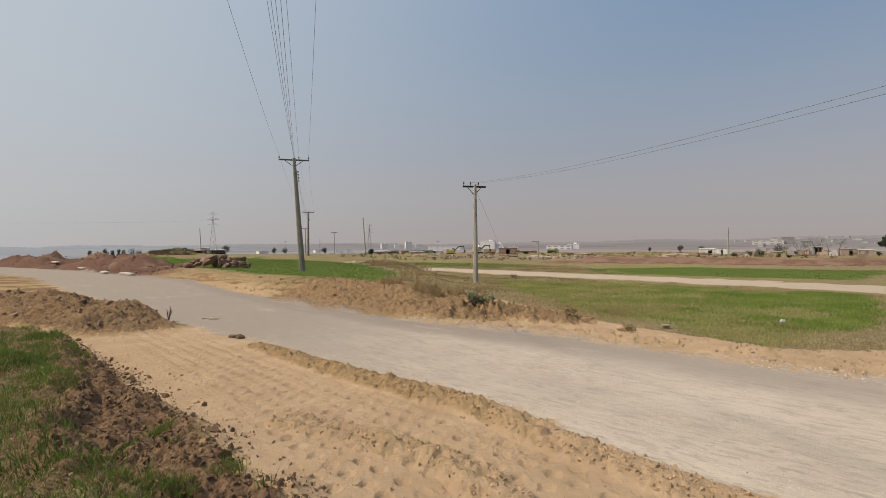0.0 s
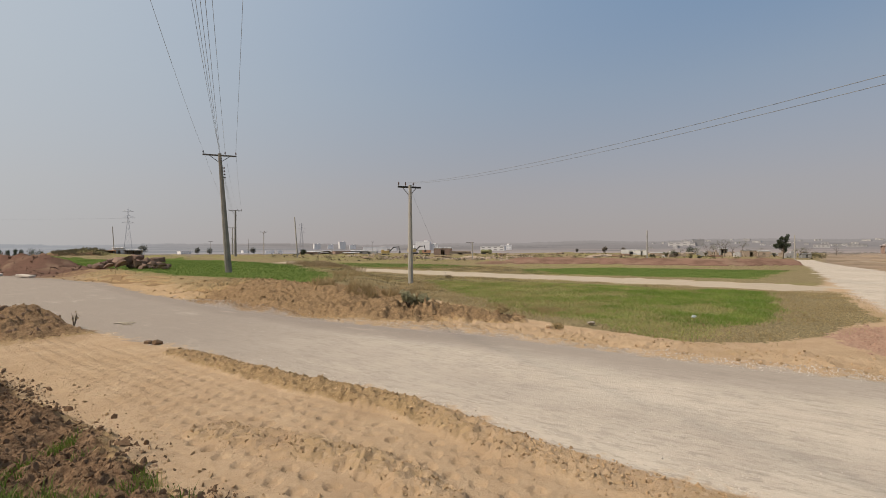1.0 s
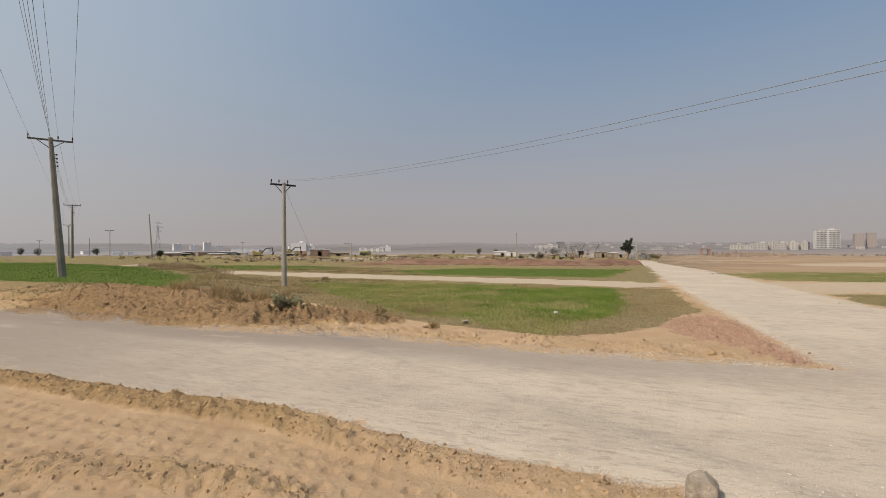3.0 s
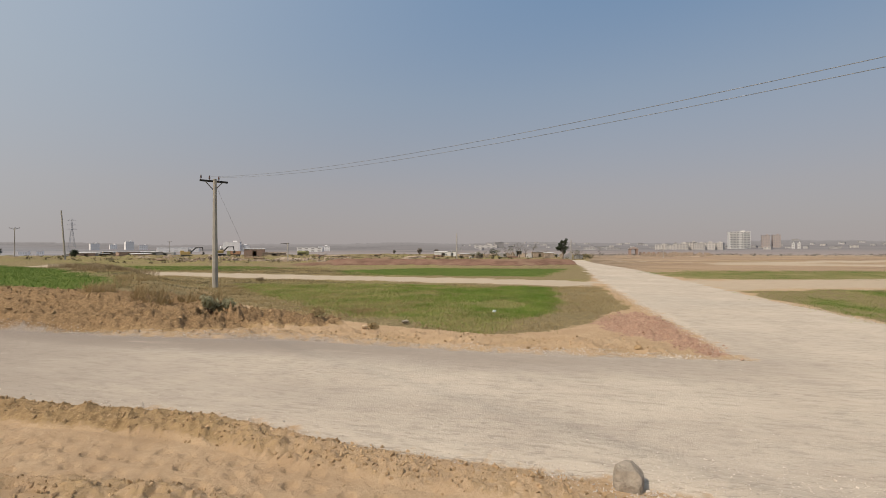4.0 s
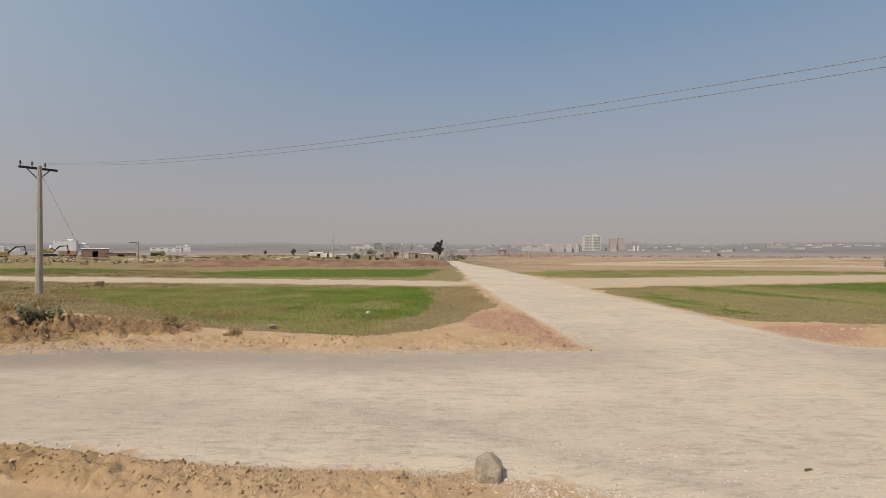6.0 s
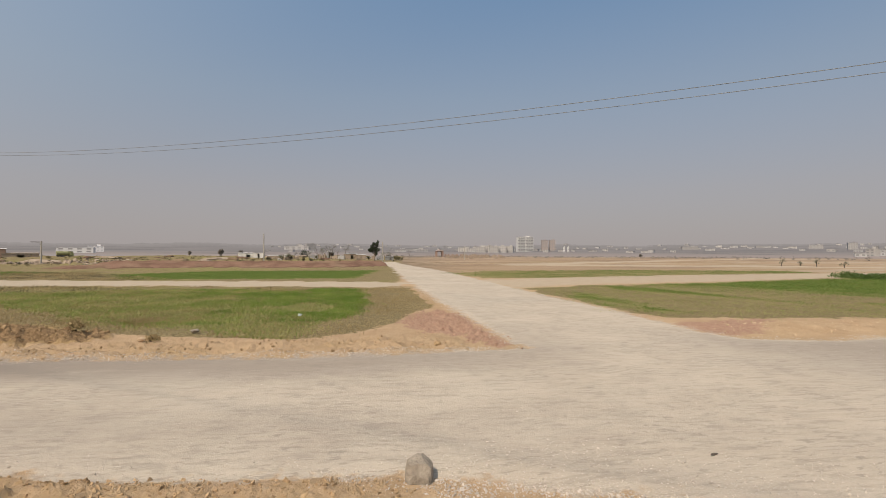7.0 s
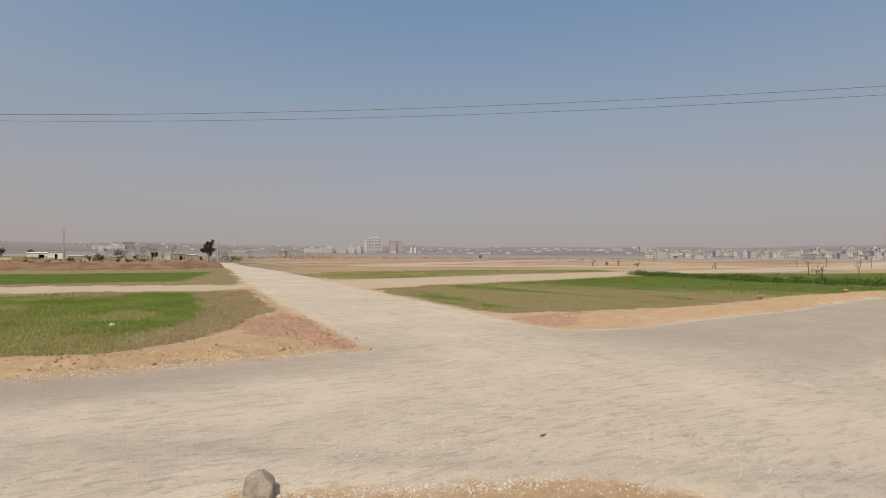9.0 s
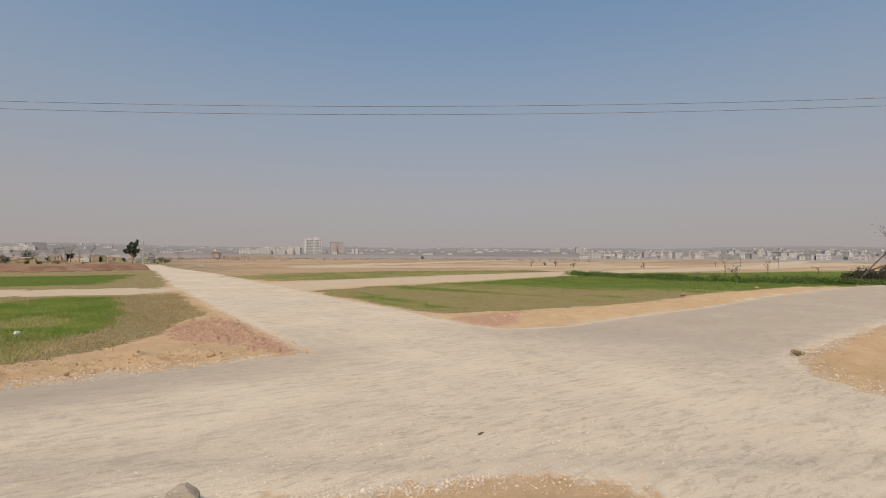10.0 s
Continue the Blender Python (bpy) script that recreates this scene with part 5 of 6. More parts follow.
def limbs(bm, rng, a, way, long, r, depth, tips, spread=0.6):
    """A tapered limb that forks into thinner ones."""
    b = a + way * long
    rod(bm, a, b, r, r * 0.62, 6 if r > 0.03 else 4)
    tips.append(b)
    if depth == 0:
        return
    for _ in range(rng.choice((2, 3))):
        w = (way + Vector((rng.gauss(0, spread), rng.gauss(0, spread), rng.gauss(0.15, spread * 0.6)))).normalized()
        limbs(bm, rng, a.lerp(b, rng.uniform(0.6, 1.0)), w, long * rng.uniform(0.55, 0.8), r * 0.55, depth - 1, tips, spread)


def tree(at, tall, seed, label, name="tree", leaves=900, leaf=0.14, crown=0.22, material=None, way=(0, 0, 1), trunk=None, depth=3, group="", spread=0.6, category="tree"):
    rng, nrng = random.Random(seed), np.random.default_rng(seed)
    base = holder(name, at, 0, label, category, group)
    bm, tips = bmesh.new(), []
    limbs(bm, rng, Vector((0, 0, -0.1)), Vector(way).normalized(), tall * 0.36, trunk or tall * 0.022, depth, tips, spread)
    part("trunk", bm, M_BARK, base)
    if leaves:
        pts = [t[:] for t in tips if t.z > tall * 0.22]
        v, f = leaf_cloud(nrng, pts, [tall * crown * rng.uniform(0.5, 1.0) for _ in pts], leaves, leaf)
        ob = new("crown", tri_mesh("crown", v, f, material or M_LEAF))
        ob.parent = base
    return base


def far_tree(az, d, tall, seed, label, **kw):
    p = polar(az, d)
    return tree((p.x, p.y, ground_at(p.x, p.y) - 0.05), tall, seed, label, **kw)




def evergreen(az, d):
    """A dark tree whose uneven leaf masses lean over a forked trunk."""
    p = polar(az, d)
    base = holder("tree", (p.x, p.y, ground_at(p.x, p.y) - 0.05), -az, "dark uneven evergreen tree beside the end of the road", "tree")
    rng = random.Random(12)
    bm = bmesh.new()
    rod(bm, (0, 0, -0.1), (0.12, 0, 1.5), 0.15, 0.11, 7)
    masses = ((-1.0, 0.1, 2.6, 0.46), (-0.55, -0.3, 3.3, 0.55), (-0.05, 0.2, 3.6, 0.6), (0.4, 0.0, 4.1, 0.52), (0.55, -0.2, 3.0, 0.5), (-0.35, 0.3, 2.6, 0.5), (0.2, 0.1, 2.4, 0.42), (-0.15, -0.2, 4.25, 0.38), (-1.35, 0.0, 2.8, 0.28), (0.65, 0.1, 4.55, 0.28), (0.4, 0.2, 1.9, 0.34), (-0.8, 0.0, 3.75, 0.32))
    for x, y, z, r in masses:
        mid = Vector((x * 0.45 + 0.1, y * 0.5, 1.5 + (z - 1.5) * 0.45))
        rod(bm, (0.12, 0, 1.4), mid, 0.08, 0.05, 5)
        rod(bm, mid, (x, y, z), 0.05, 0.02, 5)
    part("trunk", bm, M_BARK, base)
    spots, radii = [], []
    for x, y, z, r in masses:
        for _ in range(7):
            spots.append((x + rng.gauss(0, r * 0.55), y + rng.gauss(0, r * 0.5), z + rng.gauss(0, r * 0.4)))
            radii.append(r * rng.uniform(0.55, 0.9))
    v, f = leaf_cloud(np.random.default_rng(12), spots, radii, 7500, 0.1)
    ob = new("crown", tri_mesh("crown", v, f, M_LEAF))
    ob.parent = base


evergreen(42.6, 122)
far_tree(-8.4, 200, 3.6, 4, "round dark bush near the sheds", leaves=1500, leaf=0.2, crown=0.3)
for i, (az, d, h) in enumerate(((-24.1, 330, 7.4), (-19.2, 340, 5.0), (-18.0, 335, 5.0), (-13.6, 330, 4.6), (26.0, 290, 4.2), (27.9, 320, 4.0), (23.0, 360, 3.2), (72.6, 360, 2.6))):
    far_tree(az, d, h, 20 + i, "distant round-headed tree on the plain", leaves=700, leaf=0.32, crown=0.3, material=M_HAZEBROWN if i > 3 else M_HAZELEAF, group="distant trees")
for i, (az, d, h) in enumerate(((36.8, 124, 4.2), (37.7, 122, 5.6), (39.2, 130, 4.6), (35.2, 128, 2.6), (43.9, 118, 3.4), (46.6, 170, 4.0), (53.0, 220, 4.4), (36.2, 132, 4.8), (38.4, 126, 4.0), (40.6, 134, 3.6), (44.5, 126, 3.0), (33.6, 150, 3.4), (104.2, 120, 3.6), (106.4, 125, 3.0), (109.5, 120, 3.4))):
    far_tree(az, d, h, 40 + i, "bare leafless tree with thin grey branches", name="bare_tree", trunk=h * 0.014, leaves=120 if i < 5 else 40, leaf=0.1, material=M_GREYLEAF, depth=4, group="bare trees")
for i, (az, d, h) in enumerate(((33.0, 140, 2.2), (34.6, 138, 3.0), (32.2, 142, 1.6))):
    far_tree(az, d, h, 60 + i, "dusty shrub beside the low huts", name="shrub", leaves=500, leaf=0.12, crown=0.35, material=M_LEAF if i == 1 else M_GREYLEAF, group="dusty shrubs", category="shrub")
# bushes and stumps of the east field
tree((48.6, -13.9, ground_at(48.6, -13.9)), 1.9, 81, "bare thorny bush standing in the green field", name="bare_bush", leaves=50, leaf=0.06, crown=0.2, material=M_GREYLEAF, depth=4, trunk=0.07, spread=0.75, category="shrub")
tree((50.3, -11.0, ground_at(50.3, -11.0)), 1.0, 82, "small bare bush in the green field", name="bare_bush", leaves=60, leaf=0.06, crown=0.25, material=M_GREYLEAF, depth=3, trunk=0.05, category="shrub")
tree((45.6, -21.2, ground_at(45.6, -21.2)), 6.6, 83, "leaning leafless tree at the field edge", name="bare_tree", leaves=160, leaf=0.06, crown=0.16, material=M_GREYLEAF, way=(0.05, -0.62, 0.75), depth=5, trunk=0.085, spread=0.42)
for i, (az, d, h) in enumerate(((85.3, 96, 1.9), (86.8, 100, 1.2), (88.0, 98, 1.9), (90.0, 96, 1.7), (97.4, 92, 1.5), (105.0, 70, 3.0), (108.6, 72, 2.4), (112.5, 74, 2.6))):
    far_tree(az, d, h, 90 + i, "short pollarded stump with a tuft of twigs", name="stump", leaves=60 if i < 5 else 0, leaf=0.1, crown=0.2, material=M_GREYLEAF, trunk=0.08 if i < 5 else 0.045, depth=2 if i < 5 else 4, group="field stumps", category="stump")
# grey-green bush and dry tufts on the bank
def bush(at, wide, tall, seed, material, label, leaves=700, leaf=0.05, twigs=16, stretch_z=1.0):
    rng, nrng = random.Random(seed), np.random.default_rng(seed)
    base = holder("bush", at, 0, label, "bush")
    bm, tips = bmesh.new(), []
    for _ in range(twigs):
        a = rng.uniform(0, 6.28)
        q = Vector((math.cos(a) * wide * rng.uniform(0.1, 0.55), math.sin(a) * wide * rng.uniform(0.1, 0.55), tall * rng.uniform(0.5, 1.0)))
        rod(bm, (0, 0, -0.03), q * 0.55, 0.012, 0.009, 4)
        rod(bm, q * 0.55, q, 0.009, 0.004, 4)
        tips += [q[:], (q * 0.7)[:]]
    part("stems", bm, M_BARK, base)
    v, f = leaf_cloud(nrng, tips, [wide * 0.22] * len(tips), leaves, leaf)
    ob = new("foliage", tri_mesh("foliage", v, f, material))
    ob.parent = base
    return base


M_BOULDER = surface("brown_boulder", (0.13, 0.085, 0.065), (0.33, 0.225, 0.17), 2, 12, 0.95, 0.03, spec=0.1, by_piece=0.2)
M_STRAWSTICK = surface("dry_wood", (0.40, 0.33, 0.25), (0.52, 0.45, 0.35), 8, 50, 0.9, 0.001)
M_DUGHEAP = surface("dumped_soil", (0.17, 0.115, 0.075), (0.30, 0.215, 0.145), 1.2, 9, 0.95, 0.05, spec=0.1, by_piece=0.2)
M_SCRUB = leafy("scrub", (0.085, 0.075, 0.035), (0.19, 0.155, 0.085), 0.2)
M_DRYBUSH = leafy("brown_bush", (0.22, 0.16, 0.085), (0.38, 0.295, 0.17), 0.25)
M_BUSH = leafy("grey_green_leaf", (0.26, 0.25, 0.15), (0.48, 0.45, 0.29), 0.4)
bush((1.0, 15.9, ground_at(1.0, 15.9)), 0.46, 0.5, 3, M_BUSH, "low dusty grey-green bush at the end of the bank", 850, 0.042)
# dark leaf clump added where the bush only casts its shadow
bush((1.3, 15.75, ground_at(1.3, 15.75)), 0.4, 0.26, 14, M_SCRUB, "dark leaves added as shade under the grey-green bush", 420, 0.045)
bush((1.45, 15.6, ground_at(1.45, 15.6)), 0.36, 0.3, 4, M_BUSH, "low dusty grey-green bush at the end of the bank", 500, 0.04)
bush((3.75, 14.4, ground_at(3.75, 14.4)), 0.38, 0.2, 5, M_STRAW, "small dry brown bush on loose soil", 350, 0.04)
bush((-8.2, 14.5, ground_at(-8.2, 14.5)), 0.22, 0.42, 6, M_DRYBUSH, "small dry weed at the road edge", 50, 0.025, 9)
bush((12.2, -4.45, ground_at(12.2, -4.45)), 0.26, 0.13, 7, M_STRAW, "dry brown plant on the gravel edge", 140, 0.025, 7)
bush((5.3, 36.4, ground_at(5.3, 36.4)), 0.5, 0.2, 8, M_DRYBUSH, "dry brown tuft at the guy wire anchor", 350, 0.05)
bush((4.6, 12.0, ground_at(4.6, 12.0)), 0.34, 0.13, 9, M_STRAW, "small dry brown bush on loose soil", 300, 0.03)

M_BRUSH = leafy("dark_brush", (0.035, 0.033, 0.022), (0.085, 0.075, 0.05), 0.1)
for x, y, w, h, k in ((46.6, -22.9, 2.2, 1.0, 31), (47.4, -24.6, 2.4, 1.2, 32), (45.7, -21.0, 1.2, 0.8, 33)):
    bush((x, y, ground_at(x, y)), w, h, k, M_BRUSH, "dark tangled brush heap at the field edge", 1500, 0.09, 26)


for i in range(16):
    az, d = 30.8 + 15.5 * ((i * 0.618034 + 0.3) % 1.0), 116 + 34 * ((i * 0.381) % 1.0)
    p = polar(az, d)
    bush((p.x, p.y, ground_at(p.x, p.y)), 0.8 + 0.9 * ((i * 0.77) % 1.0), 0.6 + 0.9 * ((i * 0.53) % 1.0), 400 + i, M_SCRUB if i % 3 else M_BRUSH, "dusty brown bush among the broken walls", 320, 0.09, 14)


def column_shrub(az, d, wide, tall, seed):
    """A clipped upright shrub, leafy down to the ground."""
    p = polar(az, d)
    base = holder("shrub", (p.x, p.y, ground_at(p.x, p.y) - 0.05), 0, "small dark upright shrub in a row", "shrub", "shrub row")
    bm = bmesh.new()
    rod(bm, (0, 0, 0), (0, 0, tall * 0.8), 0.05, 0.02, 5)
    part("stem", bm, M_BARK, base)
    rows = [(0, 0, tall * f) for f in (0.12, 0.3, 0.48, 0.66, 0.84)]
    v, f = leaf_cloud(np.random.default_rng(seed), rows, [wide * 0.5] * 5, 520, 0.09)
    ob = new("foliage", tri_mesh("foliage", v, f, M_LEAF))
    ob.parent = base


for i, (az, w, h) in enumerate(((-34.8, 0.8, 1.7), (-34.2, 0.7, 1.4), (-33.7, 0.7, 1.6), (-33.3, 0.7, 1.5), (-32.6, 1.5, 1.7), (-32.0, 1.2, 1.4), (-36.0, 0.7, 1.4))):
    column_shrub(az, 118, w, h, 300 + i)

# soil heaps and scrub on the rough ground to the north
hrng = random.Random(61)
for i in range(44):
    az, d = -3 + 42 * ((i * 0.618034) % 1.0), hrng.uniform(106, 220)
    p = polar(az, d)
    w, h = hrng.uniform(1.2, 3.6), hrng.uniform(0.3, 0.75)
    bm = bmesh.new()
    lumpy(bm, (w, w * 0.6, h), 200 + i, 3, 0.9)
    ob = part("earth_mound", bm, hrng.choice((M_DUGHEAP, M_DUGHEAP, M_RUBBLE, M_REDDARK)), smooth_shade=True)
    ob.matrix_basis = pose(p.x, p.y, ground_at(p.x, p.y), 0, 0, -az + hrng.uniform(-25, 25))
    tagged(ob, "rough heap of dumped soil on open ground", "earth mound", "earth mounds")
for i in range(34):
    az, d = 31.0 + 12.4 * ((i * 0.618034) % 1.0), hrng.uniform(122, 165)
    p = polar(az, d)
    bm = bmesh.new()
    w, h = hrng.uniform(0.8, 2.6), hrng.uniform(0.5, 1.3)
    box(bm, (w, 0.35, h), (0, 0, h / 2), bevel=0.02)
    box(bm, (w * 0.4, 0.36, h * 0.4), (w * 0.2, 0, h * 1.15), bevel=0.02)
    ob = part("wall_stub", bm, hrng.choice((M_MUD, M_MUD, M_TOWN)))
    ob.matrix_basis = pose(p.x, p.y, ground_at(p.x, p.y) - 0.1, 0, 0, -az + hrng.uniform(-40, 40))
    tagged(ob, "broken mud-brick wall among bare trees", "wall", "broken walls")
SCR = np.random.default_rng(63)
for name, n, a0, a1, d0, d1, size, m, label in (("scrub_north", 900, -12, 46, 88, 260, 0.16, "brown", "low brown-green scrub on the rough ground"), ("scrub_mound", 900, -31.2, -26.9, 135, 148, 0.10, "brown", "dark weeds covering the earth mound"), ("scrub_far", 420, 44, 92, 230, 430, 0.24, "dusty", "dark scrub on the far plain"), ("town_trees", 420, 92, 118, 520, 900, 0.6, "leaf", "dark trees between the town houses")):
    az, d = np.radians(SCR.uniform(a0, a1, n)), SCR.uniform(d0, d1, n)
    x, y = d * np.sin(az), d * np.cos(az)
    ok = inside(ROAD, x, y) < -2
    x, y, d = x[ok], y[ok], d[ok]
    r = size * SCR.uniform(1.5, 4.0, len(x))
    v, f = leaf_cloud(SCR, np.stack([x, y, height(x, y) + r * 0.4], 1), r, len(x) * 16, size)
    # the "dusty" and "leaf" tones are paled to carry painted haze
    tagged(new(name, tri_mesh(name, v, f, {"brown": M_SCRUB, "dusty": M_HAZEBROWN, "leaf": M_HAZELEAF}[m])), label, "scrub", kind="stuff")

# ---- stones that stand alone ----
def block_rock(bm, size, seed):
    """A squarish broken rock with a flat top and one sloping shoulder, chipped and pitted."""
    made = bmesh.ops.create_icosphere(bm, subdivisions=5, radius=1.0)["verts"]
    cuts = (((0.72, 0.05, 0.69), 0.86), ((-0.96, 0, 0.28), 0.93), ((0.05, -0.25, 0.97), 0.93), ((0.1, -0.93, 0.35), 0.9), ((0.99, -0.12, 0), 0.93), ((-0.6, -0.74, 0.2), 1.08), ((0.66, -0.72, 0.15), 1.1), ((-0.5, 0.3, 0.8), 1.1))
    cuts = [(Vector(n).normalized(), d) for n, d in cuts]
    for v in made:
        p = v.co.copy()
        p /= (abs(p.x) ** 9 + abs(p.y) ** 9 + abs(p.z) ** 9) ** (1 / 9)
        for n, d in cuts:
            over = p.dot(n) - d
            if over > 0:
                p -= n * over * 0.96
        p *= 1 + 0.035 * noise.noise(p * 1.7 + Vector((seed, 2, 0))) + 0.035 * noise.noise(p * 4 + Vector((0, seed, 0))) + 0.028 * noise.noise(p * 12)
        v.co = Vector((p.x * size[0], p.y * size[1], p.z * size[2]))
    return bm


def slab(bm, size, seed):
    """An angular broken block: the hull of a few random points, with worn edges."""
    rng = random.Random(seed)
    for _ in range(16):
        v = Vector((rng.uniform(-1, 1), rng.uniform(-1, 1), rng.uniform(-1, 1)))
        v /= max(abs(v.x), abs(v.y), abs(v.z)) ** rng.uniform(0.5, 1.0)
        bm.verts.new((v.x * size[0], v.y * size[1], v.z * size[2]))
    hull = bmesh.ops.convex_hull(bm, input=bm.verts)
    loose = [g for g in hull["geom_interior"] if isinstance(g, bmesh.types.BMVert)]
    bmesh.ops.delete(bm, geom=loose, context="VERTS")
    bmesh.ops.bevel(bm, geom=list(bm.edges), offset=min(size) * 0.06, segments=1, affect="EDGES")
    return bm


def boulder(name, at, size, seed, label, category="rock", material=None, group="", turn=0.0, sub=3):
    bm = bmesh.new()
    if category == "boulder":
        slab(bm, size, seed)
    else:
        lumpy(bm, size, seed, sub, 0.3)
    ob = part(name, bm, material or M_ROCK)
    ob.matrix_basis = pose(at[0], at[1], at[2], *((seed * 37 % 50 - 25, seed * 53 % 50 - 25) if category == "boulder" else (0, 0)), turn)
    return tagged(ob, label, category, group)


bm = bmesh.new()
block_rock(bm, (0.13, 0.115, 0.122), 4)
ob = part("rock", bm, M_ROCK)
ob.matrix_basis = pose(3.62, 3.08, ground_at(3.62, 3.08) + 0.082, 3, -2, -48)
tagged(ob, "rough grey-brown rock standing at the road edge", "rock")
boulder("clod", (-4.9, 11.72, ground_at(-4.9, 11.72) + 0.04), (0.12, 0.09, 0.075), 15, "dark lump of earth at the road edge", "clod", M_DUG)
boulder("clod", (-5.15, 11.85, ground_at(-5.15, 11.85) + 0.03), (0.10, 0.09, 0.06), 16, "dark lump of earth at the road edge", "clod", M_DUG)
boulder("clod", (8.62, 7.08, ground_at(8.62, 7.08) + 0.04), (0.09, 0.08, 0.07), 17, "orange-brown lump of earth on the verge", "clod", M_BANK)
bm = bmesh.new()
plate(bm, [(-0.06, 0.0), (-0.02, -0.018), (0.05, -0.014), (0.062, 0.008), (0.01, 0.02), (-0.04, 0.016)], 0.006, pose(0, 0, 0, 84, 0, 0))
ob = part("scrap", bm, M_BARK)
ob.matrix_basis = pose(5.9, 1.105, ground_at(5.9, 1.105) + 0.012, 0, 4, -20)
tagged(ob, "small flat dark scrap lying on the gravel road", "scrap")
boulder("rock", (4.55, 12.55, ground_at(4.55, 12.55) + 0.06), (0.09, 0.08, 0.06), 19, "pale stone on the sandy verge", material=M_SANDCLOD)
boulder("rock", (5.75, 12.6, ground_at(5.75, 12.6) + 0.07), (0.12, 0.08, 0.06), 21, "dark stone at the field edge")
boulder("rock", (26.9, -5.2, ground_at(26.9, -5.2) + 0.15), (0.2, 0.15, 0.11), 22, "pale sandy boulder on the verge", material=M_BANK)
boulder("rock", (34.5, -10.9, ground_at(34.5, -10.9) + 0.15), (0.27, 0.18, 0.1), 23, "pale sandy boulder on the verge", material=M_BANK)
prng = random.Random(31)
for i in range(44):
    # pile of slabs on the upland field
    a = prng.random()
    x, y = -25.6 + 7.4 * a + prng.uniform(-0.4, 0.4), 48.4 - 0.9 * a + prng.uniform(-1.3, 1.3)
    s = prng.uniform(0.2, 0.5) * (1.25 - abs(a - 0.45))
    up = max(0, 1.0 - 1.7 * abs(a - 0.4)) * prng.random()
    boulder("boulder", (x, y, ground_at(x, y) + s * 0.35 + up), (s * prng.uniform(0.8, 1.3), s * 0.9, s * prng.uniform(0.5, 0.9)), 100 + i, "brown broken boulder in a heap on the field", "boulder", M_BOULDER, "boulder heap", prng.uniform(0, 360), 2)
for x, y, w, t in ((-52.3, 65.6, 1.9, 38), (-42.7, 57.5, 1.7, 36), (-28.3, 43.6, 1.9, 30), (-33.0, 47.4, 1.5, 44)):
    bm = bmesh.new()
    box(bm, (w, 0.45, 0.16), bevel=0.02)
    ob = part("kerb_slab", bm, M_GRAVEL)
    ob.matrix_basis = pose(x, y, ground_at(x, y) + 0.14, 3, 2, -t)
    tagged(ob, "pale precast kerb slab lying by the road", "slab", "kerb slabs")
# white bag in the wheat, stick on the road
bm = bmesh.new()
lumpy(bm, (0.11, 0.06, 0.045), 44, 3, 1.3)
ob = part("plastic_bag", bm, surface("white_plastic", (0.46, 0.50, 0.47), (0.62, 0.65, 0.62), 9, 60, 0.5, 0.004), smooth_shade=True)
ob.matrix_basis = pose(9.3, 13.35, ground_at(9.3, 13.35) + 0.10, 0, 0, 30)
tagged(ob, "crumpled white plastic bag lying in the wheat", "bag")
for x, y, w, t in ((-7.2, 15.1, 0.55, 8), (-7.0, 14.8, 0.3, -14)):
    bm = bmesh.new()
    for k in range(4):
        rod(bm, (-w / 2 + k * w / 4, 0.02 * (k % 2), 0.02), (-w / 2 + (k + 1) * w / 4, 0.02 * ((k + 1) % 2), 0.02), 0.022, 0.018, 5)
    ob = part("stick", bm, M_STRAWSTICK)
    ob.matrix_basis = pose(x, y, ground_at(x, y), 0, 0, t)
    tagged(ob, "pale dry stick lying on the road", "stick")


# ---- grass ----
G = np.random.default_rng(77)


def chance_in(poly, soft=0.4, wob=1.0, patch=0.0, seed=90):
    def f(x, y):
        c = smooth(-soft, soft, inside(poly, x, y) + wob * (fbm(x * 1.1, y * 1.1, 3, 81) - 0.5))
        return c * (1 if not patch else smooth(0.5 - patch, 0.5 + patch * 0.3, fbm(x * 0.45, y * 0.45, 4, seed)))
    return f


x, y = scatter(G, 70000, (-11, -1.5, -1.2, 13), lambda x, y: chance_in(FIELD_NEAR, 0.18, 1.1, 0.6)(x, y) * (0.06 + 0.94 * smooth(0.2, 2.8, y)) * (0.1 + 0.9 * smooth(-11, -9, x)))
tuft = fbm(x * 2.6, y * 2.6, 3, 95)
blades("grass_near", x, y, 0.03, 0.115, 0.008, M_TURF, "lush green grass of the near field", "grass", 0.5, clump=0.35 + 1.5 * smooth(0.3, 0.7, tuft))
x, y = scatter(G, 9000, (-10, 2.4, -1.5, 12.6), chance_in(FIELD_NEAR, 0.5, 0.9))
blades("grass_near_dry", x, y, 0.03, 0.12, 0.007, M_STRAW, "dry blades among the near grass", "grass", 0.6)
x, y = scatter(G, 1500, (-5, 2.4, -0.8, 6), lambda x, y: smooth(-0.1, 0.3, inside(DUG, x, y)) * smooth(0.60, 0.68, fbm(x * 2.1, y * 2.1, 3, 96)))
blades("grass_tufts", x, y, 0.05, 0.15, 0.008, M_TURF, "green tufts growing in the dug soil", "grass", 0.5)
x, y = scatter(G, 34000, (-24, -8, -1.2, 14.5), chance_in(FIELD_NEAR, 0.3, 1.0))
blades("grass_field", x, y, 0.04, 0.12, 0.013, M_TURF, "green grass of the field beyond the dug edge", "grass", 0.6)
x, y = scatter(G, 46000, bounds_of(WHEAT, 1), lambda x, y: chance_in(WHEAT, 0.4, 0.8, 0.14, 97)(x, y) * (0.15 + 0.85 * smooth(4, 14, x - 0.3 * (y - 12))))
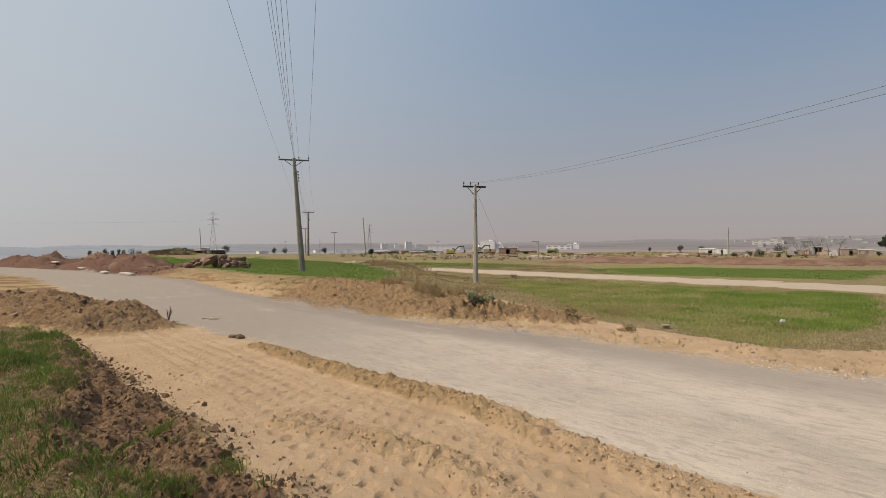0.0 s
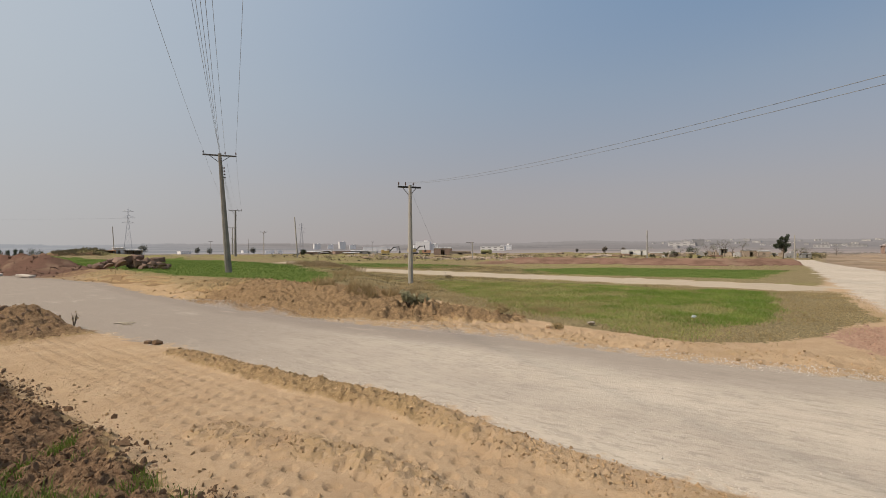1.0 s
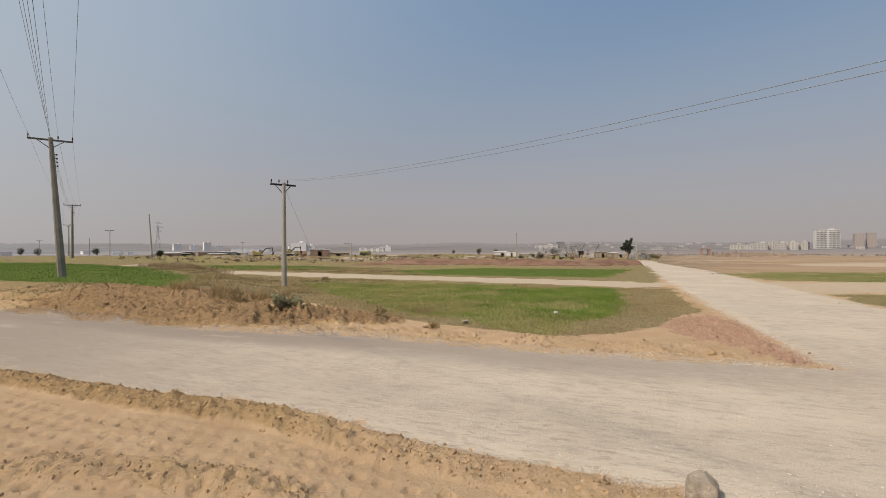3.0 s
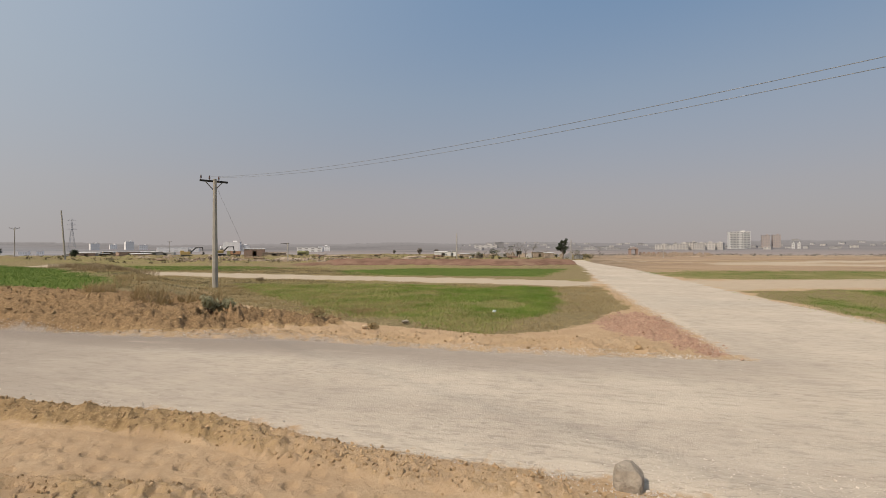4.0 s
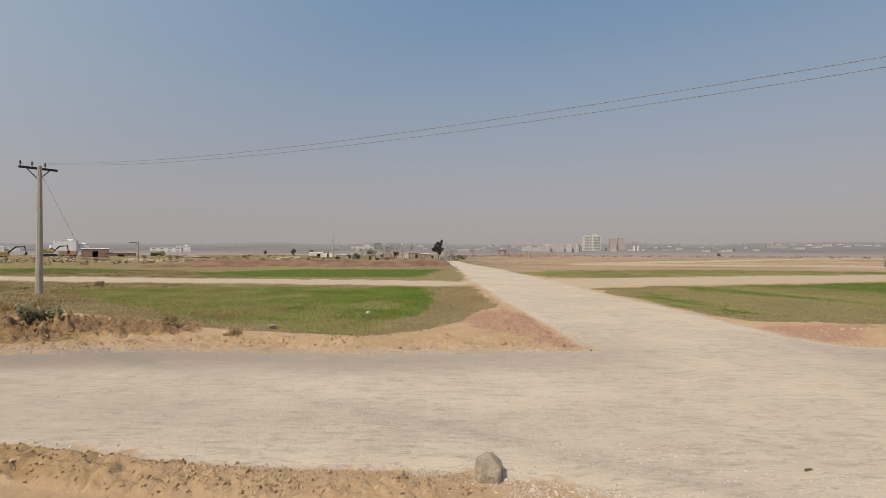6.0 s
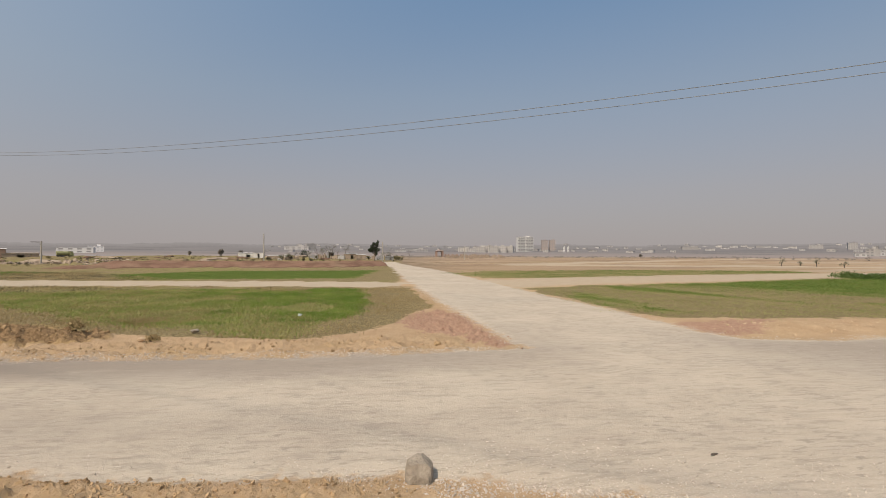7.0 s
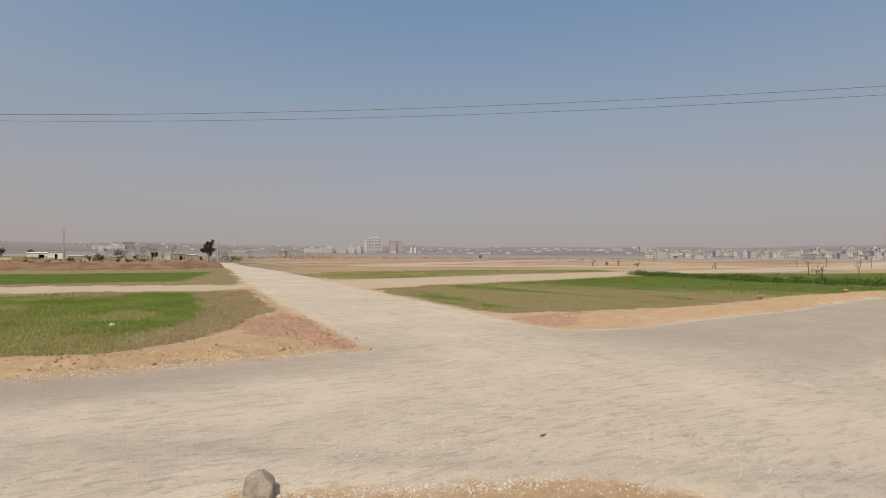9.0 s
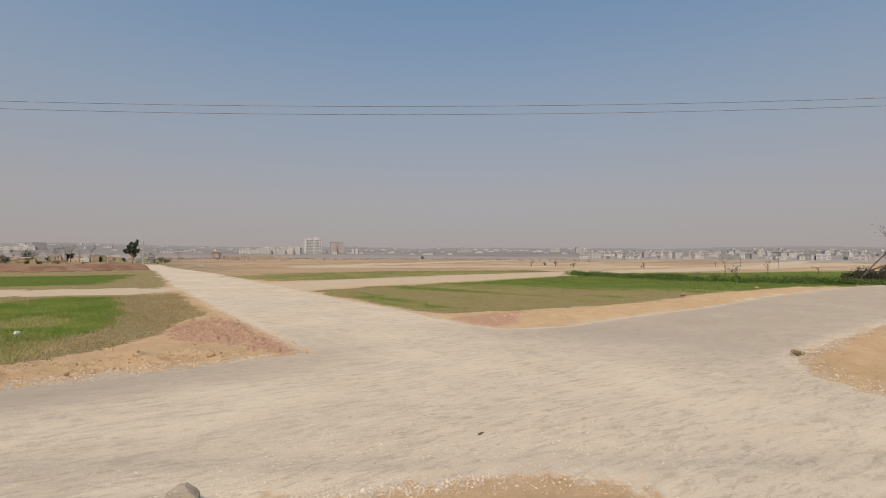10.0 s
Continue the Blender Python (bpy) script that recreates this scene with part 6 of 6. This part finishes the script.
blades("wheat_field", x, y, 0.05, 0.13, 0.013, M_GRASS, "young green wheat in the field by the crossing", "wheat", 0.7, clump=0.6 + 0.7 * fbm(x * 0.5, y * 0.5, 3, 98))
x, y = scatter(G, 42000, bounds_of(WHEAT, 1.5), chance_in(WHEAT, 0.8, 1.2))
blades("wheat_thin", x, y, 0.04, 0.10, 0.015, M_GRASS_MIX, "thin yellowing wheat between the green", "wheat", 0.9)
x, y = scatter(G, 52000, bounds_of(DRY, 1), chance_in(DRY, 0.6, 0.8, 0.4, 99))
blades("dry_grass_crossing", x, y, 0.03, 0.09, 0.014, M_STRAW, "dry straw-coloured grass round the wheat", "grass", 0.6)
x, y = scatter(G, 40000, bounds_of(FIELD_LEFT, 1), chance_in(FIELD_LEFT, 0.8, 1.5))
blades("wheat_upland", x, y, 0.05, 0.14, 0.028, M_GRASS_DEEP, "green wheat on the raised field", "wheat", 0.7)
x, y = scatter(G, 14000, bounds_of(GREEN_NORTH, 1), chance_in(GREEN_NORTH, 0.8, 1.0))
blades("wheat_north", x, y, 0.03, 0.07, 0.032, M_GRASS_DEEP, "green strip of young wheat behind the track", "wheat", 0.8)
x, y = scatter(G, 9000, bounds_of(GREEN_NORTH2, 1), chance_in(GREEN_NORTH2, 1.5, 2.5))
blades("wheat_far_north", x, y, 0.04, 0.09, 0.05, M_GRASS_DEEP, "green patch of wheat far behind the track", "wheat", 0.3)
x, y = scatter(G, 70000, bounds_of(FIELD_EAST, 1), lambda x, y: chance_in(FIELD_EAST, 0.8, 1.0)(x, y) * smooth(95, 40, x) * np.maximum(smooth(0.44, 0.56, east_streak(x, y)), smooth(27, 36, x + 8 * (east_streak(x, y) - 0.5))))
blades("wheat_east", x, y, 0.04, 0.10, 0.022, M_GRASS_EAST, "green wheat in the east field", "wheat", 0.8)
x, y = scatter(G, 12000, bounds_of(DRY_EAST, 1), chance_in(DRY_EAST, 1.2, 2.0))
blades("wheat_east_dry", x, y, 0.03, 0.08, 0.015, M_GRASS_MIX, "thin yellowing wheat at the field corner", "wheat", 0.9)
x, y = scatter(G, 12000, bounds_of(FIELD_EAST, 1), chance_in(FIELD_EAST, 1.0, 2.0))
blades("wheat_east_thin", x, y, 0.02, 0.06, 0.018, M_GRASS_MIX, "thin yellowing wheat in the east field", "wheat", 0.9)
x, y = scatter(G, 12000, bounds_of(FIELD_EAST, 1), chance_in(FIELD_EAST, 1.4, 3.0))
blades("straw_east", x, y, 0.015, 0.06, 0.03, M_STRAW, "pale dry straw lying in the east field", "grass", 1.2)
x, y = scatter(G, 9000, bounds_of(STRIP_EAST, 1), chance_in(STRIP_EAST, 1.2, 2.5, 0.15, 101))
blades("weeds_east", x, y, 0.03, 0.10, 0.03, M_GRASS_DEEP, "low green weeds along the east track", "weeds", 0.8)
# leafy hedge of weeds along the back of the east field
x, y = scatter(G, 2600, (40, -30, 62, 4), lambda x, y: smooth(2.6, 0.6, along([(57, -1), (52, -5.5), (47, -10.5), (45.6, -16.5), (45, -21)], x, y)[0] + 2 * (fbm(x * 0.6, y * 0.6, 3, 103) - 0.5)))
hz = height(x, y)
cl = np.stack([x, y, hz + 0.9 * np.clip(fbm(x * 0.55, y * 0.55, 3, 104) - 0.38, 0, 1)], 1)
v, f = leaf_cloud(G, cl, np.full(len(cl), 0.28), 14000, 0.085)
tagged(new("weed_hedge", tri_mesh("weed_hedge", v, f, M_WEED)), "dark leafy weeds along the field edge", "weeds", kind="stuff")
x, y = scatter(G, 20000, (-8, 17, 16, 62), lambda x, y: smooth(21, 26, np.hypot(x, y)) * smooth(0.2, -0.6, inside(WHEAT, x, y)) * smooth(0.3, -1.0, inside(FIELD_LEFT, x, y)) * (inside(ROAD, x, y) < -1.2) * (inside(TRACK, x, y) < -0.4) * smooth(17.6, 19.5, y) * smooth(0.38, 0.6, fbm(x * 0.5, y * 0.5, 4, 108)))
blades("rough_grass", x, y, 0.04, 0.16, 0.022, M_STRAW, "rough dry grass between the bank and the track", "grass", 0.8)
x, y = scatter(G, 9000, (-8, 17, 16, 62), lambda x, y: smooth(21, 26, np.hypot(x, y)) * smooth(0.2, -0.6, inside(WHEAT, x, y)) * smooth(0.3, -1.0, inside(FIELD_LEFT, x, y)) * (inside(ROAD, x, y) < -1.2) * (inside(TRACK, x, y) < -0.4) * smooth(17.6, 19.5, y) * smooth(0.48, 0.62, fbm(x * 0.7, y * 0.7, 4, 109)))
blades("rough_weeds", x, y, 0.04, 0.14, 0.024, M_SCRUB, "brown-green weeds between the bank and the track", "weeds", 0.7)
x, y = scatter(G, 1500, (4, 15, 9, 19), lambda x, y: smooth(1.1, 0.2, along([(4.4, 17.6), (5.2, 16.4), (6.6, 15.6)], x, y)[0]) * smooth(0.45, 0.6, fbm(x * 1.8, y * 1.8, 3, 110)))
blades("dry_clumps", x, y, 0.06, 0.2, 0.01, M_STRAWDARK, "brown dry clumps at the edge of the wheat", "grass", 0.6)
# dry tussocks on the bank and upland edge
x, y = scatter(G, 3200, (-9, 16, 3.5, 44), lambda x, y: smooth(1.0, 0.2, along([(-1.9, 19.4), (0.1, 18.0), (0.9, 17.4)], x, y)[0]) * smooth(0.42, 0.58, fbm(x * 2.2, y * 2.2, 2, 107)) + 0.12 * smooth(1.5, 0.3, along([(-1.2, 26), (-2, 34)], x, y)[0]) * smooth(0.45, 0.6, fbm(x * 0.8, y * 0.8, 2, 105)))
blades("dry_tussock", x, y, 0.12, 0.4, 0.012, M_STRAWDARK, "tall dry grass on top of the bank", "grass", 0.45)
x, y = scatter(G, 5000, (-14, 50, 2, 100), lambda x, y: smooth(4, 1, along([(-8, 62), (-5, 56), (-4, 50)], x, y)[0]) * smooth(0.35, 0.6, fbm(x * 0.5, y * 0.5, 2, 106)))
blades("dry_tussock_far", x, y, 0.15, 0.6, 0.03, M_DRYBUSH, "brown dry tussocks behind the raised field", "grass", 0.6)

# ---- loose soil and gravel ----
K = np.random.default_rng(55)


def sizes(n, low, high, power=3.0):
    return low + (high - low) * K.random(n) ** power


def ribbon(line, wide, n, pad=1.5):
    x, y = scatter(K, n, bounds_of(line, pad), lambda x, y: smooth(wide, wide * 0.3, along(line, x, y)[0]) * (inside(ROAD, x, y) < 0.05))
    return x, y


def in_dug(x, y):
    return smooth(-0.35, 0.1, inside(DUG, x, y) + 0.5 * (fbm(x * 1.6, y * 1.6, 4, 23) - 0.5)) * smooth(0.25, 0.0, inside(FIELD_NEAR, x, y))


x, y = scatter(K, 11000, (-10, 2.4, 0, 12.5), in_dug)
stones("dug_soil", x, y, sizes(len(x), 0.004, 0.032, 5), M_DUG, "crumbly dark clods along the dug field edge")
x, y = scatter(K, 240, (-10, 2.4, 0, 12.5), in_dug)
stones("dug_lumps", x, y, sizes(len(x), 0.025, 0.08, 2.5), M_DUG, "large broken clods along the dug field edge", large=True, sink=0.25)
x, y = scatter(K, 1400, (-7, 2.4, 1, 10), lambda x, y: smooth(-1.0, -0.1, inside(DUG, x, y)) * smooth(0.1, -0.1, inside(DUG, x, y)))
stones("dug_spill", x, y, sizes(len(x), 0.004, 0.03, 5), M_CLOD, "crumbs spilled from the dug edge over the sand")
x, y = ribbon(BERM, 0.42, 5200)
stones("berm_soil", x, y, sizes(len(x), 0.003, 0.028, 5), M_CLOD, "small clods on the low berm at the road edge", sink=0.45)
x, y = ribbon(BERM_LOW, 0.42, 1300)
stones("strip_soil", x, y, sizes(len(x), 0.004, 0.022, 4), M_CLOD, "small clods on the rolled sandy strip")
x, y = scatter(K, 1100, bounds_of(SANDY), lambda x, y: 0.4 * (inside(SANDY, x, y) > 0.1))
stones("strip_crumbs", x, y, sizes(len(x), 0.003, 0.014, 3), M_CLOD, "scattered crumbs on the rolled sandy strip")
x, y = ribbon(HEAP_NEAR, 2.0, 3000, 3)
stones("heap_soil", x, y, sizes(len(x), 0.008, 0.06, 5), M_HEAP, "reddish-brown clods on the earth heap by the road")
x, y = ribbon(HEAP_NEAR, 1.9, 34, 3)
stones("heap_lumps", x, y, sizes(len(x), 0.05, 0.16, 2.5), M_HEAP, "large reddish-brown lumps on the earth heap", large=True)
x, y = ribbon(BANK[2:], 2.2, 26, 4)
stones("bank_lumps", x, y, sizes(len(x), 0.05, 0.14, 2.5), M_BANK, "large brown lumps on the roadside bank", large=True)
x, y = ribbon(BANK[2:], 2.4, 9000, 4)
stones("bank_soil", x, y, sizes(len(x), 0.007, 0.045, 5), M_BANK, "brown clods on the dug roadside bank")
x, y = ribbon([(-24, 43.5), (-15.5, 33), (-9, 24.5)], 2.6, 1100, 3)
stones("rut_soil", x, y, sizes(len(x), 0.012, 0.07, 6), M_BANK, "brown clods between the ruts beside the road")
x, y = ribbon(BANK_TAIL, 0.9, 900)
stones("bank_tail_soil", x, y, sizes(len(x), 0.01, 0.055, 4), M_BANK, "dark clods at the end of the bank")
x, y = ribbon(VERGE, 1.1, 1800)
stones("verge_soil", x, y, sizes(len(x), 0.006, 0.036, 5), M_CLOD, "small clods on the sandy road verge")
x, y = ribbon(HEAP_FAR, 4.0, 2600, 5)
stones("red_heap_soil", x, y, sizes(len(x), 0.03, 0.13, 5), M_REDDARK, "reddish clods on the far earth heaps")
x, y = scatter(K, 900, bounds_of(RED, 0.5), lambda x, y: smooth(-0.3, 0.3, inside(RED, x, y)))
stones("red_soil", x, y, sizes(len(x), 0.005, 0.04, 6), M_RED, "reddish clods on the road corner")
x, y = scatter(K, 1500, (-4, 84, 40, 128), lambda x, y: smooth(8, 2, along([tuple(polar(-2, 122)[:2]), tuple(polar(8, 110)[:2]), tuple(polar(15, 104)[:2]), tuple(polar(17, 96)[:2])], x, y)[0]))
stones("rubble", x, y, sizes(len(x), 0.1, 0.42, 3), M_RUBBLE, "tan rubble along the building site", "rubble")


def edge_band(x, y):
    return smooth(-0.45, -0.1, inside(ROAD, x, y)) * smooth(0.4, 0.0, inside(ROAD, x, y))


x, y = scatter(K, 24000, (-9, -6, 22, 20), lambda x, y: edge_band(x, y) * np.where(np.hypot(x, y) < 3.2, 0.3, 1) * np.where((x < 3) & (x + y * 0.98 < 7.2), 0.05, 1))
stones("edge_gravel", x, y, sizes(len(x), 0.004, 0.016, 4), M_GRAVEL, "pale crushed stone along the road edges", "gravel")
x, y = ribbon([(8.9, 6.2), (7.1, 7.5), (5.5, 8.9), (2.7, 11.9), (1.6, 12.6), (-1.4, 14.9), (-4.7, 18.1), (-8.4, 22.4)], 0.45, 7000)
stones("verge_gravel", x, y, sizes(len(x), 0.006, 0.02, 3), M_GRAVEL, "pale pinkish crushed stone below the roadside bank", "gravel")
x, y = ribbon([(9.2, -4.5), (10.5, -4.05), (11.8, -4.35), (14.9, -6.55), (18.4, -9.4)], 0.45, 2600)
stones("corner_gravel", x, y, sizes(len(x), 0.005, 0.022, 3), M_GRAVEL, "pale crushed stone round the road corner", "gravel")
x, y = ribbon(EAST_VERGE, 1.5, 2200, 3)
stones("east_verge_soil", x, y, sizes(len(x), 0.006, 0.045, 7), M_SANDCLOD, "sandy clods along the east verge")
x, y = scatter(K, 2200, (2.5, -3, 10, 4.5), lambda x, y: smooth(0.9, 0.1, along([(4.0, 2.9), (4.9, 1.9), (5.6, 0.6), (6.2, -0.6)], x, y)[0]) + 0.12 * smooth(2.2, 0.3, np.hypot(x - 9.6, y + 1.6)))
stones("loose_gravel", x, y, sizes(len(x), 0.003, 0.014, 4), M_GRAVEL, "loose crushed stone scattered beside the road", "gravel")
x, y = ribbon([(3.7, 2.75), (4.05, 2.45), (4.25, 2.1), (4.5, 1.6), (4.9, 1.0)], 0.3, 1100)
stones("rock_gravel", x, y, sizes(len(x), 0.004, 0.02, 3), M_GRAVEL, "pale crushed stone beside the standing rock", "gravel")
x, y = scatter(K, 3200, (-8, -4, 22, 18), lambda x, y: 0.3 * (inside(ROAD, x, y) > 0.3))
stones("road_grit", x, y, sizes(len(x), 0.003, 0.010, 5), M_GRAVEL, "stone grit lying on the road", "gravel")
